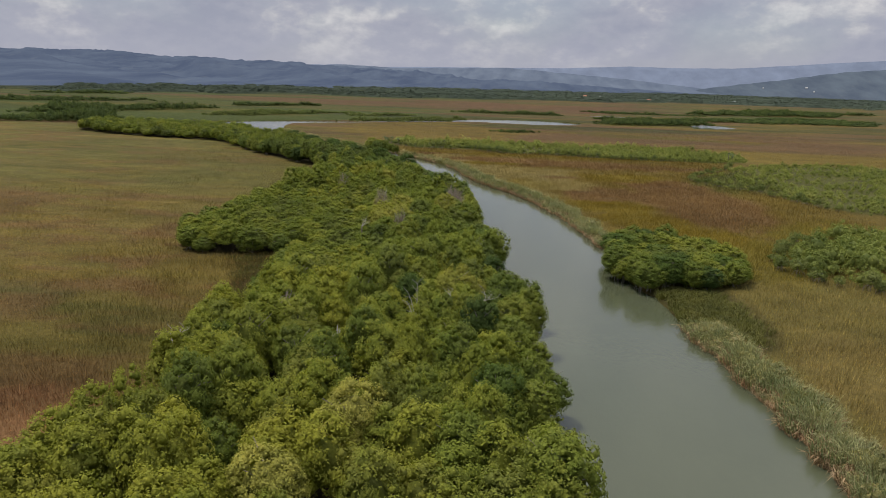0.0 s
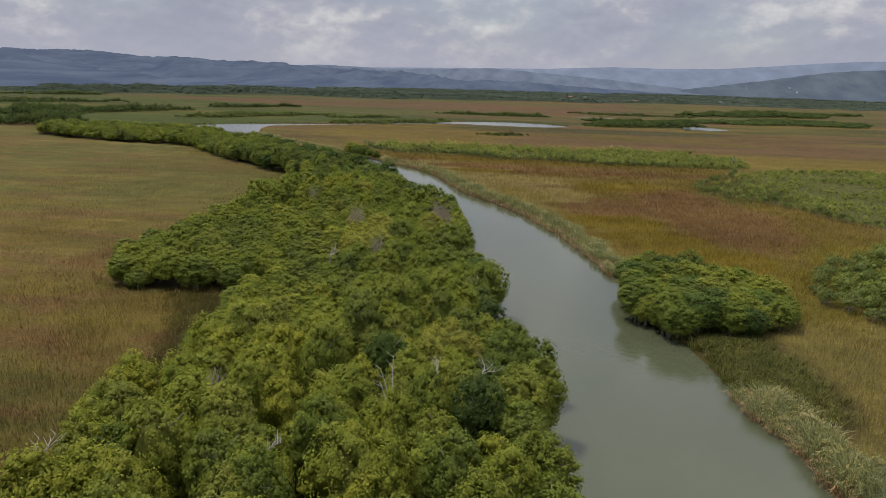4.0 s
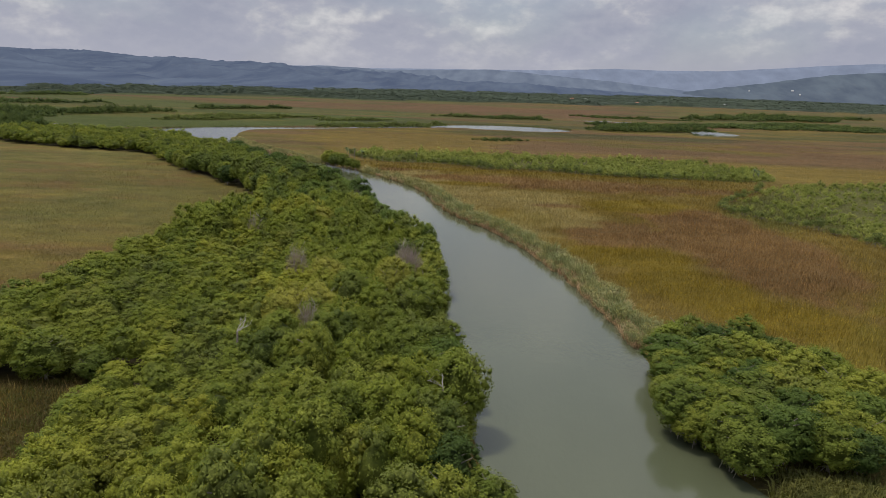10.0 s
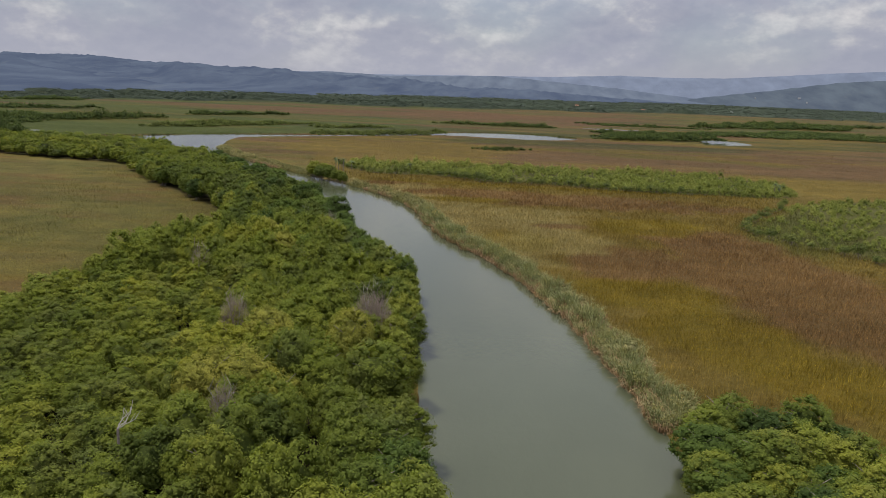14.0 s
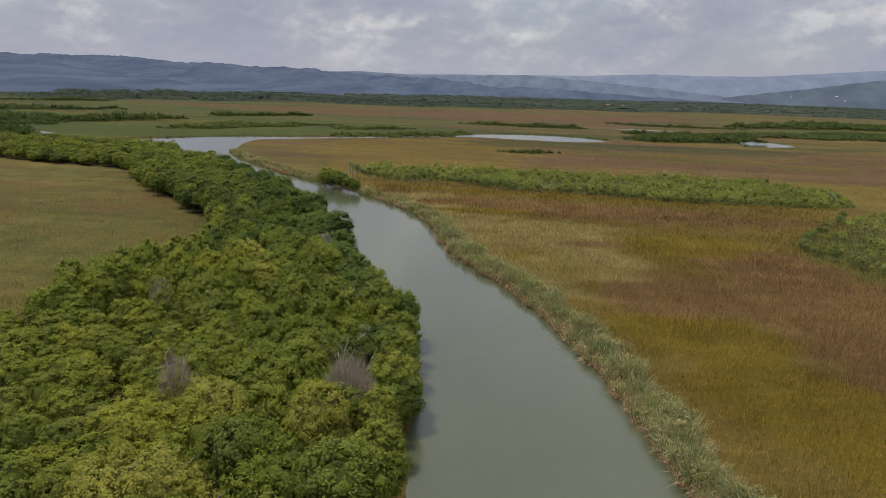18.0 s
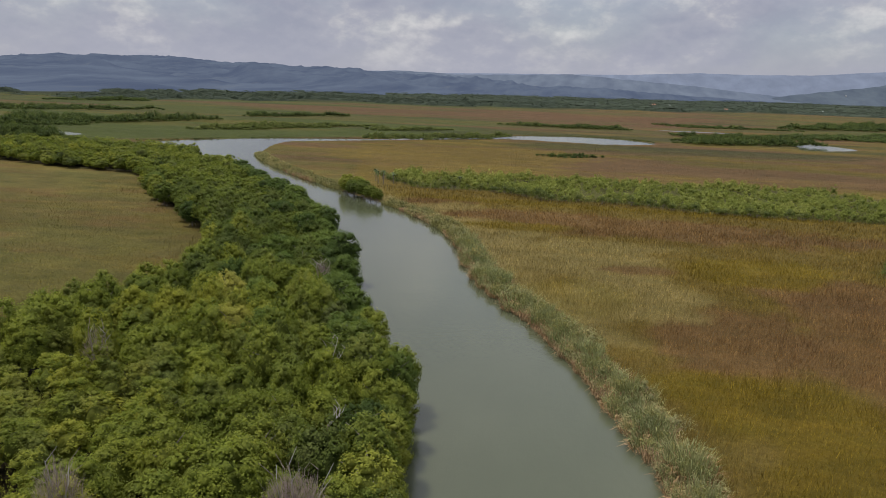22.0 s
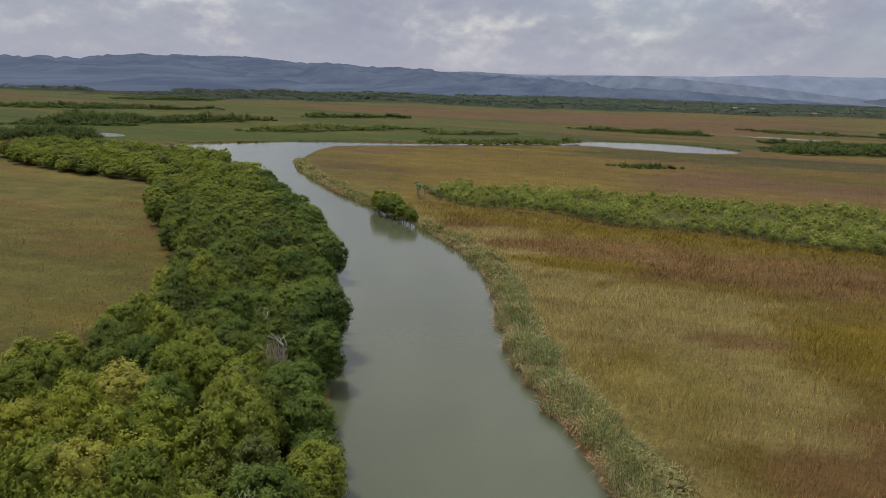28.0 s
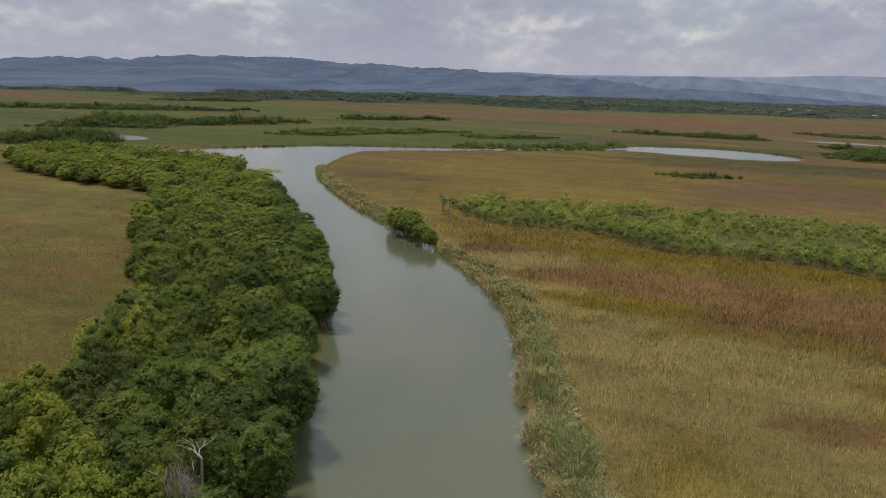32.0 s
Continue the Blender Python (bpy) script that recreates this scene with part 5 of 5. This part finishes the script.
# cabbage palms at the end of the shrub belt
def palm(x, y, height, seed):
    r = random.Random(seed)
    ob = tagged(new("palm"), "small fan palm at the edge of the shrubs", "palm", "palms by the shrub belt")
    ob.location = (x, y, 0.3)
    bm = bmesh.new()
    tube(bm, (0, 0, -0.3), (r.uniform(-0.2, 0.2), 0, height), 0.16, 0.11)
    part("trunk", (bm, M_BARK), ob)
    for i in range(11):
        a, e = 6.283 * i / 11 + r.uniform(-0.2, 0.2), r.uniform(-0.5, 0.9)
        bm = bmesh.new()
        c, s = math.cos(a), math.sin(a)
        pts = [(0.0, 0.06), (0.7, 0.3), (1.35, 0.16), (1.75, 0.02)]
        rows = []
        for d, w in pts:
            z = height + d * math.sin(e) - 0.28 * d * d
            rows.append([bm.verts.new((c * d * math.cos(e) * 0.95 - s * w * k, s * d * math.cos(e) * 0.95 + c * w * k, z - abs(k) * 0.06)) for k in (-1, 0, 1)])
        for p, q in zip(rows, rows[1:]):
            for k in (0, 1):
                bm.faces.new((p[k], p[k + 1], q[k + 1], q[k]))
        part("frond", (bm, M_PALM), ob)


M_PALM = plain_material("palm fronds", (0.05, 0.075, 0.025), (0.085, 0.11, 0.035))
for n, (x, y, h) in enumerate(((-63.5, 334, 4.2), (-66, 337, 3.6), (-68, 341, 3.8), (-61, 337, 3.2), (83, 326, 3.8), (85.5, 329, 3.0), (-40, 338, 3.4))):
    palm(x, y, h, n)

# floating weed in the basin
bm = bmesh.new()
r = random.Random(3)
for i in range(60):
    a, d = r.uniform(0, 6.283), math.sqrt(r.random())
    c = Vector((math.cos(a) * d * 6.0, math.sin(a) * d * 4.0, 0.03))
    bmesh.ops.create_circle(bm, cap_ends=True, segments=7, radius=r.uniform(0.5, 1.2), matrix=Matrix.Translation(c + Vector((0, 0, 0.004 * i))))
weed = bpy.data.meshes.new("floating_weed")
bm.to_mesh(weed)
bm.free()
weed.materials.append(plain_material("water weed", (0.10, 0.13, 0.03), (0.16, 0.18, 0.05)))
ob = tagged(new("floating_weed", weed), "flat mat of green floating weed on the water", "water weed")
ob.location = (-150, 387, 0)

# houses far out on the plain and on the hill
M_WALL = plain_material("pale render", (0.42, 0.40, 0.37), (0.52, 0.50, 0.47))
M_OCHRE = plain_material("ochre render", (0.45, 0.33, 0.17), (0.55, 0.42, 0.24))
M_ROOF = plain_material("sheet roof", (0.38, 0.38, 0.39), (0.50, 0.50, 0.50))
M_TILE = plain_material("red roof", (0.36, 0.14, 0.09), (0.46, 0.19, 0.12))
M_DARK = plain_material("dark openings", (0.03, 0.03, 0.03), (0.05, 0.05, 0.05))
M_STRAW = plain_material("straw thatch", (0.10, 0.075, 0.05), (0.15, 0.115, 0.075))


def box(bm, x0, x1, y0, y1, z0, z1):
    v = [bm.verts.new((x, y, z)) for z in (z0, z1) for x, y in ((x0, y0), (x1, y0), (x1, y1), (x0, y1))]
    for f in ((3, 2, 1, 0), (4, 5, 6, 7), (0, 1, 5, 4), (1, 2, 6, 5), (2, 3, 7, 6), (3, 0, 4, 7)):
        bm.faces.new([v[i] for i in f])


def house(x, y, z, w, d, h, wall, roof, label, turn=0.0):
    ob = tagged(new("house"), label, "house", "houses beyond the marsh")
    ob.matrix_basis = pose(x, y, z, 0, 0, turn)
    bm = bmesh.new()
    box(bm, -w / 2, w / 2, -d / 2, d / 2, -1, h)
    part("wall", (bm, wall), ob)
    bm = bmesh.new()
    e = 0.5
    v = [bm.verts.new(p) for p in ((-w / 2 - e, -d / 2 - e, h), (w / 2 + e, -d / 2 - e, h), (w / 2 + e, d / 2 + e, h), (-w / 2 - e, d / 2 + e, h), (-w / 2 - e, 0, h + d * 0.28), (w / 2 + e, 0, h + d * 0.28))]
    for f in ((0, 1, 5, 4), (2, 3, 4, 5), (1, 2, 5), (3, 0, 4), (3, 2, 1, 0)):
        bm.faces.new([v[i] for i in f])
    part("roof", (bm, roof), ob)
    for k in np.linspace(-w / 2 + 1.5, w / 2 - 1.5, max(2, int(w / 4))):
        bm = bmesh.new()
        box(bm, k - 0.5, k + 0.5, -d / 2 - 0.06, -d / 2 + 0.1, 1.0, 2.2)
        part("window", (bm, M_DARK), ob)


house(205, 1690, 0.3, 10, 6, 3.4, M_OCHRE, M_OCHRE, "long ochre house among trees on the plain")
house(243, 1715, 0.3, 7, 6, 3, M_WALL, M_TILE, "small white house among trees on the plain")
house(324, 1712, 0.3, 7, 5, 3, M_WALL, M_ROOF, "white house with a pale roof among trees")
house(115, 1890, 0.3, 7, 6, 5, M_WALL, M_TILE, "pale house with a red roof above the trees")
house(152, 1920, 0.3, 6, 5, 4, M_WALL, M_ROOF, "small white house among trees on the plain")
house(455, 1840, 0.3, 8, 6, 4, M_WALL, M_ROOF, "white house with a pale roof among trees")
house(-271, 728, 0.3, 5, 4, 1.6, M_STRAW, M_STRAW, "brown thatched hut in the marsh")
for az, dist, z, w in ((18.3, 4440, 53, 13), (19.7, 4445, 55, 10), (18.8, 4360, 33, 7), (20.1, 4370, 34, 15), (20.6, 4365, 34, 11), (15.6, 4430, 45, 6)):
    house(dist * math.sin(radians(az)), dist * math.cos(radians(az)), z, w, 7, 4, M_WALL, M_ROOF, "pale building on the wooded hillside", -az)

# the same mangroves go on down the river under the start of the flight
bx, by, bd = spread(FOREST, 3.95, 0.36, 0.3, (-60, 15))
crown_mass("dense mangrove canopy further down the bank", FAR, bx, by, 1.0, 1.0)
